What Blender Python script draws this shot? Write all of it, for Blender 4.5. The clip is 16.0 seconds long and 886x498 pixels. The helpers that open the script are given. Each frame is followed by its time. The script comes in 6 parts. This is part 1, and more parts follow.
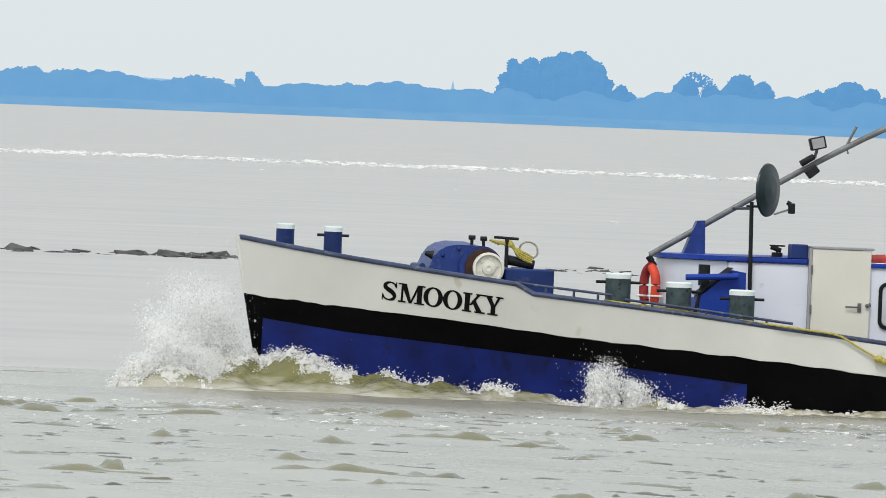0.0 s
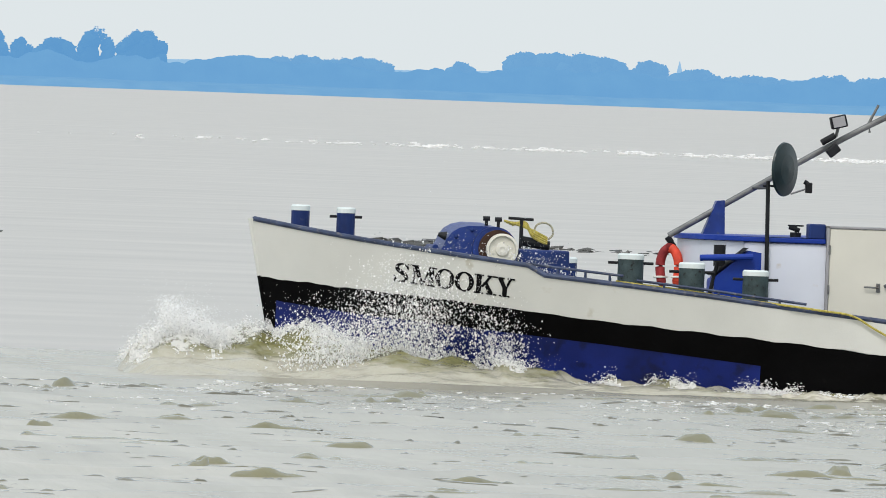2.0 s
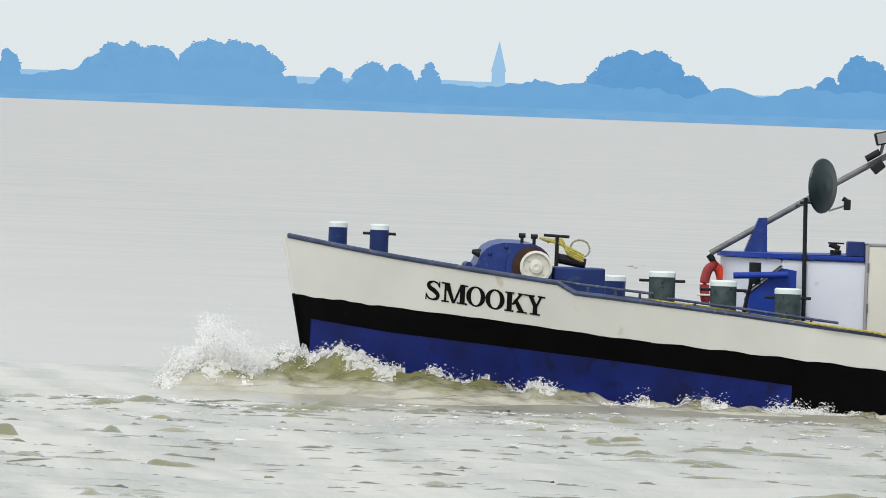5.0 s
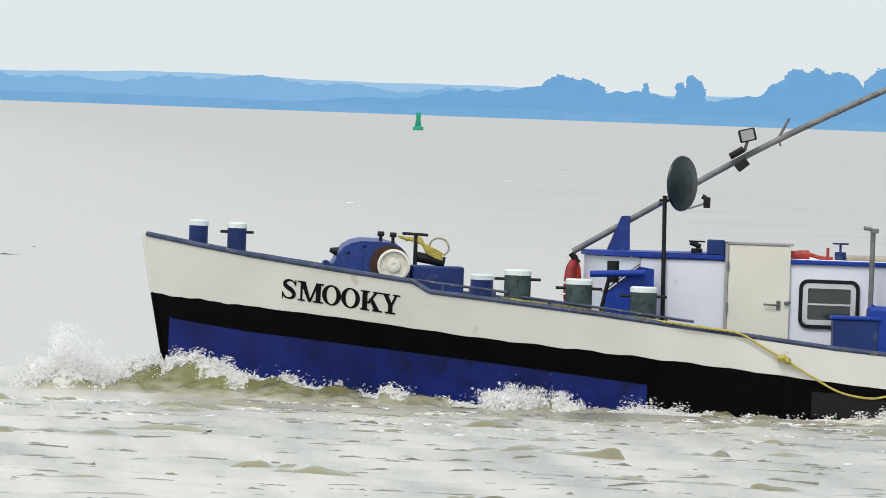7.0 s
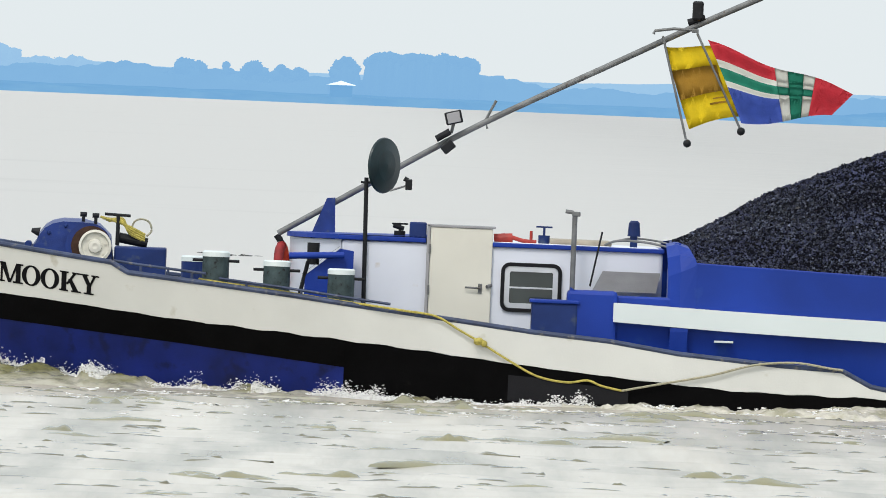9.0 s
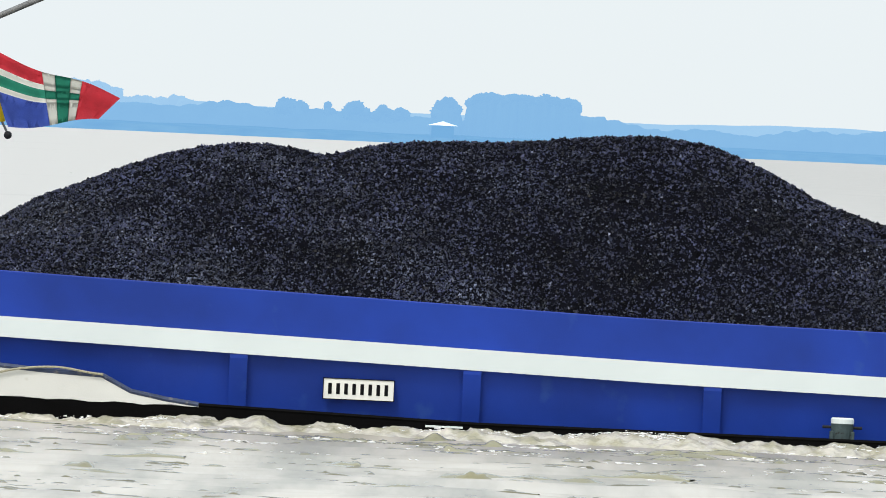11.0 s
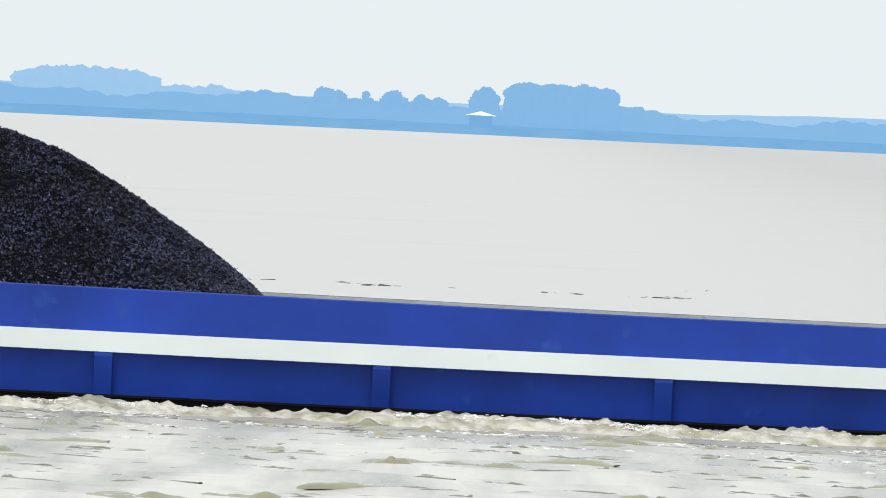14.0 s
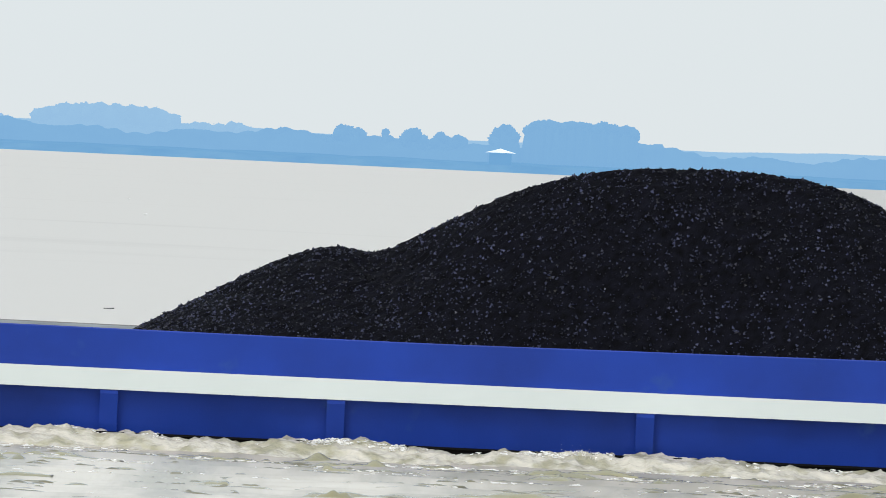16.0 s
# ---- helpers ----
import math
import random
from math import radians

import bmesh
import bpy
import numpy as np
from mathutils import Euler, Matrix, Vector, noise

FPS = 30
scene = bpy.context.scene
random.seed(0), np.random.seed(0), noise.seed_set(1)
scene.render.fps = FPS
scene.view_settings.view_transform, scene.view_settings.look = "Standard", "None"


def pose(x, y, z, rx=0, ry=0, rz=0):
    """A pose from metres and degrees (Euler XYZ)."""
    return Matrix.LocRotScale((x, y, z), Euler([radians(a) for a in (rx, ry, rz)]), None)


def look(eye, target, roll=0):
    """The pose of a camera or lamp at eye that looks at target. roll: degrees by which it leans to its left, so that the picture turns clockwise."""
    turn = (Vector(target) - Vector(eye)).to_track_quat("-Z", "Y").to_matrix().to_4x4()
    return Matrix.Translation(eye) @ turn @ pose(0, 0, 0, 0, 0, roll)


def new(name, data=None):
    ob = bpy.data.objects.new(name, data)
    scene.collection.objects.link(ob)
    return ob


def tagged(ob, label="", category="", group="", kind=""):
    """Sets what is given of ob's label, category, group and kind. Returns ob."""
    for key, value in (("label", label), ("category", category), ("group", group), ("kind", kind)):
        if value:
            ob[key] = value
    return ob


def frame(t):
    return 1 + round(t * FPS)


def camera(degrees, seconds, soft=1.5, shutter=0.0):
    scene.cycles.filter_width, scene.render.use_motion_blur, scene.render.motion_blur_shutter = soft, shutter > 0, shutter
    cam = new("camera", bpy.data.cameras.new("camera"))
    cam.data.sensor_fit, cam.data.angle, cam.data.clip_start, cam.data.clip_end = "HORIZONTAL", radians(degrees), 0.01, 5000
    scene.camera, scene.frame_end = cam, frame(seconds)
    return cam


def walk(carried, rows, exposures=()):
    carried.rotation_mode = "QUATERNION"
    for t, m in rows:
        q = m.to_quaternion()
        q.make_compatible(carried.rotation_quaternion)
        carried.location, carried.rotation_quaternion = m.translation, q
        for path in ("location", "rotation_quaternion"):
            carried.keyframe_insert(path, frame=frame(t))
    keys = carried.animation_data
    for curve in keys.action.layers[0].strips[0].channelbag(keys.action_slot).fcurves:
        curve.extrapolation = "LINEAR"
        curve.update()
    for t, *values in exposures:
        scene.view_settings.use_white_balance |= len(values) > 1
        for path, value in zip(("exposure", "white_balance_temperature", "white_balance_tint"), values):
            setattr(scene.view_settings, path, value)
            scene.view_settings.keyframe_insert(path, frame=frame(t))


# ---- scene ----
# ---- camera ----
cam = camera(2.104, 16.0, soft=0.9)
EYE_Z = 4.61
# seconds, heading, tilt and lean in degrees
VIEW = [
    (0, -8.11, -0.3615, 2.27), (0.5, -7.6034, -0.3720, 2.20), (1, -7.166, -0.3960, 2.13), (1.5, -6.7031, -0.4170, 2.08),
    (2, -6.1952, -0.4115, 2.05), (2.5, -5.6618, -0.3975, 2.03), (3, -5.113, -0.3830, 2.02), (3.5, -4.7058, -0.4185, 1.98),
    (4, -4.2536, -0.4351, 1.98), (4.2, -4.0308, -0.4366, 2.03), (6.3, -2.2234, -0.2811, 2.06), (6.5, -2.0798, -0.2994, 2.07),
    (7, -1.6021, -0.3745, 2.08), (7.5, -1.0976, -0.4147, 2.13), (8, -0.5944, -0.3948, 2.18), (8.2, -0.4656, -0.3946, 2.2),
    (10.3, -0.2791, -0.3425, 2.6), (10.5, -0.2174, -0.3297, 2.6), (11, -0.0899, -0.3056, 2.6), (11.5, -0.0503, -0.2694, 2.63),
    (12, -0.0054, -0.2519, 2.66), (12.5, 0.0725, -0.2848, 2.69), (13, 0.0443, -0.2727, 2.7), (13.5, 0.004, -0.3284, 2.71),
    (14, -0.0013, -0.3338, 2.71), (14.5, 0.0, -0.3069, 2.72), (15, -0.0013, -0.2747, 2.71), (15.5, 0.0389, -0.2457, 2.7),
    (16, 0.0496, -0.2472, 2.69),
]
walk(cam, [(t, pose(0, 0, EYE_Z, 90 + tilt, 0, yaw) @ pose(0, 0, 0, 0, 0, lean)) for t, yaw, tilt, lean in VIEW],
     exposures=[(0, 0.0), (6.3, 0.03), (8.2, 0.03), (10.3, 0.17), (13.0, 0.16), (14.1, 0.14), (14.5, 0.04), (16, 0.01)])

# seconds, place of the stem and heading of the ship
COURSE = [
    (0, 48.782, 364.60, 0), (0.5, 45.658, 363.93, 0), (1, 42.545, 363.28, 0), (1.5, 39.435, 362.61, 0),
    (2, 36.353, 361.94, 0), (2.5, 33.245, 361.29, 0), (3, 30.159, 360.62, 0), (3.5, 27.249, 359.96, 0),
    (4, 23.965, 359.30, 0), (4.2, 22.713, 359.03, 0), (6.3, 10.030, 356.25, 0), (6.5, 8.800, 355.98, 0),
    (7, 5.520, 355.32, 0), (7.5, 2.626, 354.65, 0), (8, -0.633, 354.26, 0), (8.2, -1.885, 354.10, 0),
    (10.3, -14.393, 354.10, 0), (10.5, -15.631, 354.10, 0), (11, -18.893, 354.10, 0), (11.5, -21.766, 354.10, 0),
    (12, -25.025, 354.10, 0), (12.5, -27.902, 354.10, 0), (13, -31.164, 354.10, 0), (13.5, -33.975, 354.10, 0),
    (14, -37.197, 354.10, 0), (14.5, -40.074, 354.10, 0), (15, -43.311, 354.10, 0), (15.5, -46.156, 354.10, 0),
    (16, -49.451, 354.10, 0),
]

# ---- sky and sun ----
world = bpy.data.worlds.new("overcast_sky")
scene.world = world
world.use_nodes = True
wn, wl = world.node_tree.nodes, world.node_tree.links
wn.clear()
sky = wn.new("ShaderNodeTexSky")
sky.sky_type, sky.sun_disc = "NISHITA", False
sky.sun_elevation, sky.sun_rotation = radians(48), radians(200)
sky.air_density, sky.dust_density = 1.0, 4.0
blue = wn.new("ShaderNodeBackground")
blue.inputs["Strength"].default_value = 0.05
cloud = wn.new("ShaderNodeBackground")
cloud.inputs["Color"].default_value = (0.766, 0.824, 0.848, 1)
cloud.inputs["Strength"].default_value = 0.93
both = wn.new("ShaderNodeAddShader")
wout = wn.new("ShaderNodeOutputWorld")
wl.new(sky.outputs[0], blue.inputs["Color"])
wl.new(blue.outputs[0], both.inputs[0])
wl.new(cloud.outputs[0], both.inputs[1])
wl.new(both.outputs[0], wout.inputs["Surface"])
sun = new("sun", bpy.data.lights.new("sun", "SUN"))
sun.data.energy, sun.data.angle, sun.data.color = 1.5, radians(14), (1.0, 0.97, 0.92)
sun.matrix_world = look((-40, -90, 130), (0, 0, 0))


# ---- materials ----
def mat(name, color, rough=0.5, metal=0.0, var=0.15, scale=2.0, bump=0.1, grain=40.0, dirt=None, dirt_at=0.6, random_tint=0.0, gloss=0.5):
    """Painted or bare surface: tone varies at two scales, with fine relief and optional stains."""
    m = bpy.data.materials.new(name)
    m.use_nodes = True
    n, l = m.node_tree.nodes, m.node_tree.links
    b = n["Principled BSDF"]
    co = n.new("ShaderNodeTexCoord")
    big, fine = n.new("ShaderNodeTexNoise"), n.new("ShaderNodeTexNoise")
    big.inputs["Scale"].default_value, big.inputs["Detail"].default_value = scale, 6
    fine.inputs["Scale"].default_value, fine.inputs["Detail"].default_value = grain, 4
    for x in (big, fine):
        l.new(co.outputs["Object"], x.inputs["Vector"])
    ramp = n.new("ShaderNodeValToRGB")
    lo, hi = [max(0, c * (1 - var)) for c in color], [min(1, c * (1 + var)) for c in color]
    ramp.color_ramp.elements[0].position, ramp.color_ramp.elements[1].position = 0.3, 0.7
    ramp.color_ramp.elements[0].color, ramp.color_ramp.elements[1].color = (*lo, 1), (*hi, 1)
    l.new(big.outputs["Fac"], ramp.inputs["Fac"])
    out = ramp.outputs["Color"]
    if dirt:
        spots = n.new("ShaderNodeTexNoise")
        spots.inputs["Scale"].default_value, spots.inputs["Detail"].default_value = scale * 2.7, 8
        l.new(co.outputs["Object"], spots.inputs["Vector"])
        cut = n.new("ShaderNodeMapRange")
        cut.inputs["From Min"].default_value, cut.inputs["From Max"].default_value = dirt_at, dirt_at + 0.12
        l.new(spots.outputs["Fac"], cut.inputs["Value"])
        mix = n.new("ShaderNodeMix")
        mix.data_type = "RGBA"
        mix.inputs["B"].default_value = (*dirt, 1)
        l.new(cut.outputs["Result"], mix.inputs["Factor"])
        l.new(out, mix.inputs["A"])
        out = mix.outputs["Result"]
    if random_tint:
        info, hsv, span = n.new("ShaderNodeNewGeometry"), n.new("ShaderNodeHueSaturation"), n.new("ShaderNodeMapRange")
        span.inputs["To Min"].default_value, span.inputs["To Max"].default_value = 1 - random_tint, 1 + random_tint
        l.new(info.outputs["Random Per Island"], span.inputs["Value"])
        l.new(span.outputs["Result"], hsv.inputs["Value"])
        l.new(out, hsv.inputs["Color"])
        out = hsv.outputs["Color"]
    l.new(out, b.inputs["Base Color"])
    rr = n.new("ShaderNodeMapRange")
    rr.inputs["To Min"].default_value, rr.inputs["To Max"].default_value = max(0.02, rough - 0.1), min(1, rough + 0.1)
    l.new(fine.outputs["Fac"], rr.inputs["Value"])
    l.new(rr.outputs["Result"], b.inputs["Roughness"])
    b.inputs["Metallic"].default_value = metal
    b.inputs["Specular IOR Level"].default_value = gloss
    if bump:
        bp = n.new("ShaderNodeBump")
        bp.inputs["Strength"].default_value, bp.inputs["Distance"].default_value = bump, 0.02
        l.new(fine.outputs["Fac"], bp.inputs["Height"])
        l.new(bp.outputs["Normal"], b.inputs["Normal"])
    return m


WHITE = mat("white_ship_paint", (0.60, 0.605, 0.575), 0.5, var=0.06, scale=0.9, bump=0.08, dirt=(0.42, 0.39, 0.31), dirt_at=0.66, gloss=0.3)
STRIPE = mat("white_stripe_paint", (0.63, 0.69, 0.69), 0.5, var=0.04, scale=0.6, bump=0.05, dirt=(0.5, 0.53, 0.52), dirt_at=0.70, gloss=0.3)
HOUSE = mat("deckhouse_white_paint", (0.65, 0.68, 0.75), 0.45, var=0.04, scale=1.2, bump=0.03, dirt=(0.52, 0.47, 0.40), dirt_at=0.68, gloss=0.3)
CREAM = mat("cream_door_paint", (0.635, 0.62, 0.545), 0.5, var=0.04, scale=1.5, bump=0.03, dirt=(0.4, 0.29, 0.16), dirt_at=0.74, gloss=0.3)
BLUE = mat("blue_ship_paint", (0.008, 0.038, 0.285), 0.5, var=0.2, scale=0.7, bump=0.08, dirt=(0.018, 0.06, 0.28), dirt_at=0.64, gloss=0.25)
DEEP = mat("worn_dark_blue_paint", (0.009, 0.026, 0.12), 0.5, var=0.3, scale=2.0, bump=0.1, dirt=(0.04, 0.06, 0.12), dirt_at=0.60, gloss=0.25)
GEAR = mat("dark_blue_gear_paint", (0.009, 0.030, 0.165), 0.45, var=0.35, scale=3.0, bump=0.15, dirt=(0.05, 0.075, 0.15), dirt_at=0.60, gloss=0.35)
BOTTOM = mat("blue_underwater_paint", (0.005, 0.013, 0.112), 0.45, var=0.4, scale=1.3, bump=0.1, dirt=(0.004, 0.007, 0.05), dirt_at=0.56, gloss=0.2)
BLACK = mat("black_tar_paint", (0.0015, 0.0015, 0.0017), 0.6, var=0.4, scale=2.0, bump=0.15, dirt=(0.006, 0.0055, 0.0055), dirt_at=0.66, gloss=0.05)
CAPBLUE = mat("slate_blue_rail_paint", (0.040, 0.055, 0.105), 0.5, var=0.35, scale=3.5, bump=0.15, dirt=(0.13, 0.13, 0.14), dirt_at=0.58, gloss=0.25)
DECK = mat("deck_grey_green_paint", (0.10, 0.12, 0.12), 0.7, var=0.25, scale=1.5, bump=0.2)
BOLLARD = mat("worn_grey_green_iron", (0.045, 0.068, 0.072), 0.6, 0.1, var=0.35, scale=6, bump=0.3, dirt=(0.015, 0.015, 0.015), dirt_at=0.58, gloss=0.25)
STEEL = mat("galvanised_steel", (0.15, 0.155, 0.155), 0.55, 0.3, var=0.3, scale=5, bump=0.15, dirt=(0.07, 0.055, 0.045), dirt_at=0.62)
DARK = mat("dark_iron", (0.012, 0.013, 0.015), 0.55, 0.2, var=0.3, scale=6, bump=0.15, gloss=0.25)
GREENDISC = mat("dark_green_dish_paint", (0.008, 0.022, 0.026), 0.35, var=0.3, scale=4, bump=0.05, gloss=0.35)
RUBBER = mat("black_rubber", (0.008, 0.008, 0.010), 0.75, var=0.2, gloss=0.2)
ALU = mat("brushed_aluminium", (0.55, 0.57, 0.60), 0.4, 0.6, var=0.1)
ORANGE = mat("orange_lifebuoy_cover", (0.62, 0.055, 0.022), 0.65, var=0.25, scale=8)
RUST = mat("rust_brown_iron", (0.045, 0.022, 0.014), 0.7, 0.1, var=0.4, scale=8, bump=0.3, gloss=0.25)
DARKRED = mat("dark_red_jacket_cloth", (0.26, 0.018, 0.02), 0.7, var=0.25, scale=8)
YELLOWROPE = mat("yellow_rope", (0.44, 0.37, 0.08), 0.85, var=0.35, scale=30, bump=0.6, grain=120)
GREYROPE = mat("weathered_rope", (0.36, 0.34, 0.24), 0.85, var=0.3, scale=30, bump=0.6, grain=120)
RED = mat("red_hose", (0.34, 0.025, 0.015), 0.5, var=0.25, scale=6)
TARP = mat("beige_roof_cover", (0.36, 0.32, 0.25), 0.85, var=0.2, scale=4, bump=0.3)
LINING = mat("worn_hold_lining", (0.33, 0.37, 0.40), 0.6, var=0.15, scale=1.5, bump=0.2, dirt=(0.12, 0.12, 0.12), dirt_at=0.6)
GREYFLAP = mat("grey_hatch_paint", (0.30, 0.30, 0.31), 0.55, var=0.1, scale=3)
PLATE = mat("white_sign_plate", (0.78, 0.78, 0.72), 0.5, var=0.04)
INK = mat("black_lettering", (0.004, 0.004, 0.005), 0.6, var=0.1, gloss=0.1)
COAL = mat("coal", (0.0022, 0.0024, 0.0046), 0.75, var=0.7, scale=7, bump=0.8, grain=40, random_tint=0.75, gloss=0.04)
LUMP = mat("coal_lump", (0.019, 0.022, 0.046), 0.45, var=0.9, scale=0.9, bump=0.5, grain=80, random_tint=0.97, gloss=0.25)
ROCK = mat("wet_dark_rock", (0.05, 0.05, 0.045), 0.6, var=0.5, scale=1.5, bump=0.6, grain=10, random_tint=0.4)
FOAM = mat("white_water_foam", (0.94, 0.94, 0.92), 0.75, var=0.08, scale=6, bump=0.6, grain=25)
SPRAY = mat("flying_spray", (0.95, 0.95, 0.94), 0.7, var=0.05, bump=0)
CHIP = mat("glint_toned_coal_chip", (0.058, 0.068, 0.105), 0.45, var=0.6, scale=1.5, bump=0.3, random_tint=0.8, gloss=0.4)
SPRAY.node_tree.nodes["Principled BSDF"].inputs["Alpha"].default_value = 0.8
F_YELLOW = mat("yellow_flag_cloth", (0.86, 0.66, 0.02), 0.8, var=0.12, scale=6, bump=0.2)
F_OCHRE = mat("ochre_flag_cloth", (0.46, 0.27, 0.035), 0.8, var=0.12, scale=6, bump=0.2)
F_RED = mat("red_flag_cloth", (0.55, 0.03, 0.05), 0.8, var=0.12, scale=6, bump=0.2)
F_WHITE = mat("white_flag_cloth", (0.72, 0.72, 0.66), 0.8, var=0.06, scale=6, bump=0.2)
F_GREEN = mat("green_flag_cloth", (0.02, 0.26, 0.17), 0.8, var=0.12, scale=6, bump=0.2)
F_BLUE = mat("blue_flag_cloth", (0.05, 0.10, 0.42), 0.8, var=0.12, scale=6, bump=0.2)
BUOYGREEN = mat("green_buoy_paint", (0.01, 0.30, 0.20), 0.5, var=0.15)



def mist_mat(name, grain, lo, hi, most):
    """Fine flying water or broken foam: white, and broken by gaps."""
    m = mat(name, (0.95, 0.95, 0.94), 0.9, var=0.03, bump=0, gloss=0.1)
    n, l = m.node_tree.nodes, m.node_tree.links
    co, gaps, cut = n.new("ShaderNodeTexCoord"), n.new("ShaderNodeTexNoise"), n.new("ShaderNodeMapRange")
    gaps.inputs["Scale"].default_value, gaps.inputs["Detail"].default_value = grain, 8
    gaps.inputs["Roughness"].default_value = 0.72
    for key, value in (("From Min", lo), ("From Max", hi), ("To Min", 0.0), ("To Max", most)):
        cut.inputs[key].default_value = value
    l.new(co.outputs["Object"], gaps.inputs["Vector"])
    l.new(gaps.outputs["Fac"], cut.inputs["Value"])
    l.new(cut.outputs["Result"], n["Principled BSDF"].inputs["Alpha"])
    return m


MIST = mist_mat("fine_spray_mist", 8.0, 0.34, 0.54, 0.95)
LACE = mist_mat("lacy_white_foam", 6.0, 0.40, 0.52, 0.97)


def lit_through(m, share):
    """Foam and flying water let light through, so their shaded sides stay bright."""
    n, l = m.node_tree.nodes, m.node_tree.links
    b, out = n["Principled BSDF"], n["Material Output"]
    glow, mix, clear, body = n.new("ShaderNodeBsdfTranslucent"), n.new("ShaderNodeMixShader"), n.new("ShaderNodeBsdfTransparent"), n.new("ShaderNodeMixShader")
    glow.inputs["Color"].default_value = (0.97, 0.97, 0.97, 1)
    mix.inputs["Fac"].default_value = share
    alpha = b.inputs["Alpha"]
    if alpha.is_linked:
        l.new(alpha.links[0].from_socket, body.inputs["Fac"])
        l.remove(alpha.links[0])
    else:
        body.inputs["Fac"].default_value = alpha.default_value
    alpha.default_value = 1.0
    l.new(b.outputs["BSDF"], mix.inputs[1])
    l.new(glow.outputs["BSDF"], mix.inputs[2])
    l.new(clear.outputs["BSDF"], body.inputs[1])
    l.new(mix.outputs["Shader"], body.inputs[2])
    l.new(body.outputs["Shader"], out.inputs["Surface"])


for foamy in (MIST, LACE, FOAM, SPRAY):
    lit_through(foamy, 0.55)


def glass_mat():
    m = mat("dark_cabin_glass", (0.02, 0.03, 0.03), 0.08, var=0.2, bump=0)
    m.node_tree.nodes["Principled BSDF"].inputs["Coat Weight"].default_value = 0.6
    return m


GLASS = glass_mat()


def water_mat(name, mud, rough, scales, depth, second_tone=None, far=0.12, patch=(0.5, 0.25, 0.6), along=1.0):
    """Silty river water: a muddy body under a rippled, mirror-like surface."""
    m = bpy.data.materials.new(name)
    m.use_nodes = True
    n, l = m.node_tree.nodes, m.node_tree.links
    b = n["Principled BSDF"]
    b.inputs["Roughness"].default_value = rough
    b.inputs["IOR"].default_value = 1.333
    co = n.new("ShaderNodeTexCoord")
    tone = n.new("ShaderNodeTexNoise")
    tone.inputs["Scale"].default_value, tone.inputs["Detail"].default_value = 0.12, 5
    ramp = n.new("ShaderNodeValToRGB")
    ramp.color_ramp.elements[0].position, ramp.color_ramp.elements[1].position = 0.3, 0.7
    ramp.color_ramp.elements[0].color = (*[c * 0.85 for c in mud], 1)
    ramp.color_ramp.elements[1].color = (*[c * 1.15 for c in mud], 1)
    l.new(co.outputs["Object"], tone.inputs["Vector"])
    l.new(tone.outputs["Fac"], ramp.inputs["Fac"])
    out = ramp.outputs["Color"]
    if second_tone:
        # a paler second tone in drifts, stronger towards one reach of the river
        sep, reach, drift = n.new("ShaderNodeSeparateXYZ"), n.new("ShaderNodeMapRange"), n.new("ShaderNodeTexNoise")
        reach.interpolation_type = "SMOOTHSTEP"
        for key, value in (("From Min", 42.0), ("From Max", 2.0), ("To Min", far), ("To Max", 1.0)):
            reach.inputs[key].default_value = value
        drift.inputs["Scale"].default_value, drift.inputs["Detail"].default_value = patch[0], 6
        l.new(co.outputs["Object"], sep.inputs["Vector"])
        lie = n.new("ShaderNodeMapping")
        lie.inputs["Scale"].default_value = (1.6, along, 1)
        l.new(co.outputs["Object"], lie.inputs["Vector"])
        l.new(lie.outputs["Vector"], drift.inputs["Vector"])
        l.new(sep.outputs["X"], reach.inputs["Value"])
        cut, mul, mix = n.new("ShaderNodeMapRange"), n.new("ShaderNodeMath"), n.new("ShaderNodeMix")
        cut.inputs["From Min"].default_value, cut.inputs["From Max"].default_value = patch[1:]
        mul.operation, mix.data_type = "MULTIPLY", "RGBA"
        mix.inputs["B"].default_value = (*second_tone, 1)
        l.new(drift.outputs["Fac"], cut.inputs["Value"])
        l.new(cut.outputs["Result"], mul.inputs[0])
        l.new(reach.outputs["Result"], mul.inputs[1])
        l.new(mul.outputs["Value"], mix.inputs["Factor"])
        l.new(out, mix.inputs["A"])
        out = mix.outputs["Result"]
    l.new(out, b.inputs["Base Color"])
    last = None
    for (sx, sy, sc), strength in zip(scales, depth):
        mp, w = n.new("ShaderNodeMapping"), n.new("ShaderNodeTexNoise")
        mp.inputs["Scale"].default_value = (sx, sy, 1)
        w.inputs["Scale"].default_value, w.inputs["Detail"].default_value = sc, 4
        l.new(co.outputs["Object"], mp.inputs["Vector"])
        l.new(mp.outputs["Vector"], w.inputs["Vector"])
        bp = n.new("ShaderNodeBump")
        bp.inputs["Strength"].default_value, bp.inputs["Distance"].default_value = 1.0, strength
        l.new(w.outputs["Fac"], bp.inputs["Height"])
        if last:
            l.new(last, bp.inputs["Normal"])
        last = bp.outputs["Normal"]
    l.new(last, b.inputs["Normal"])
    return m


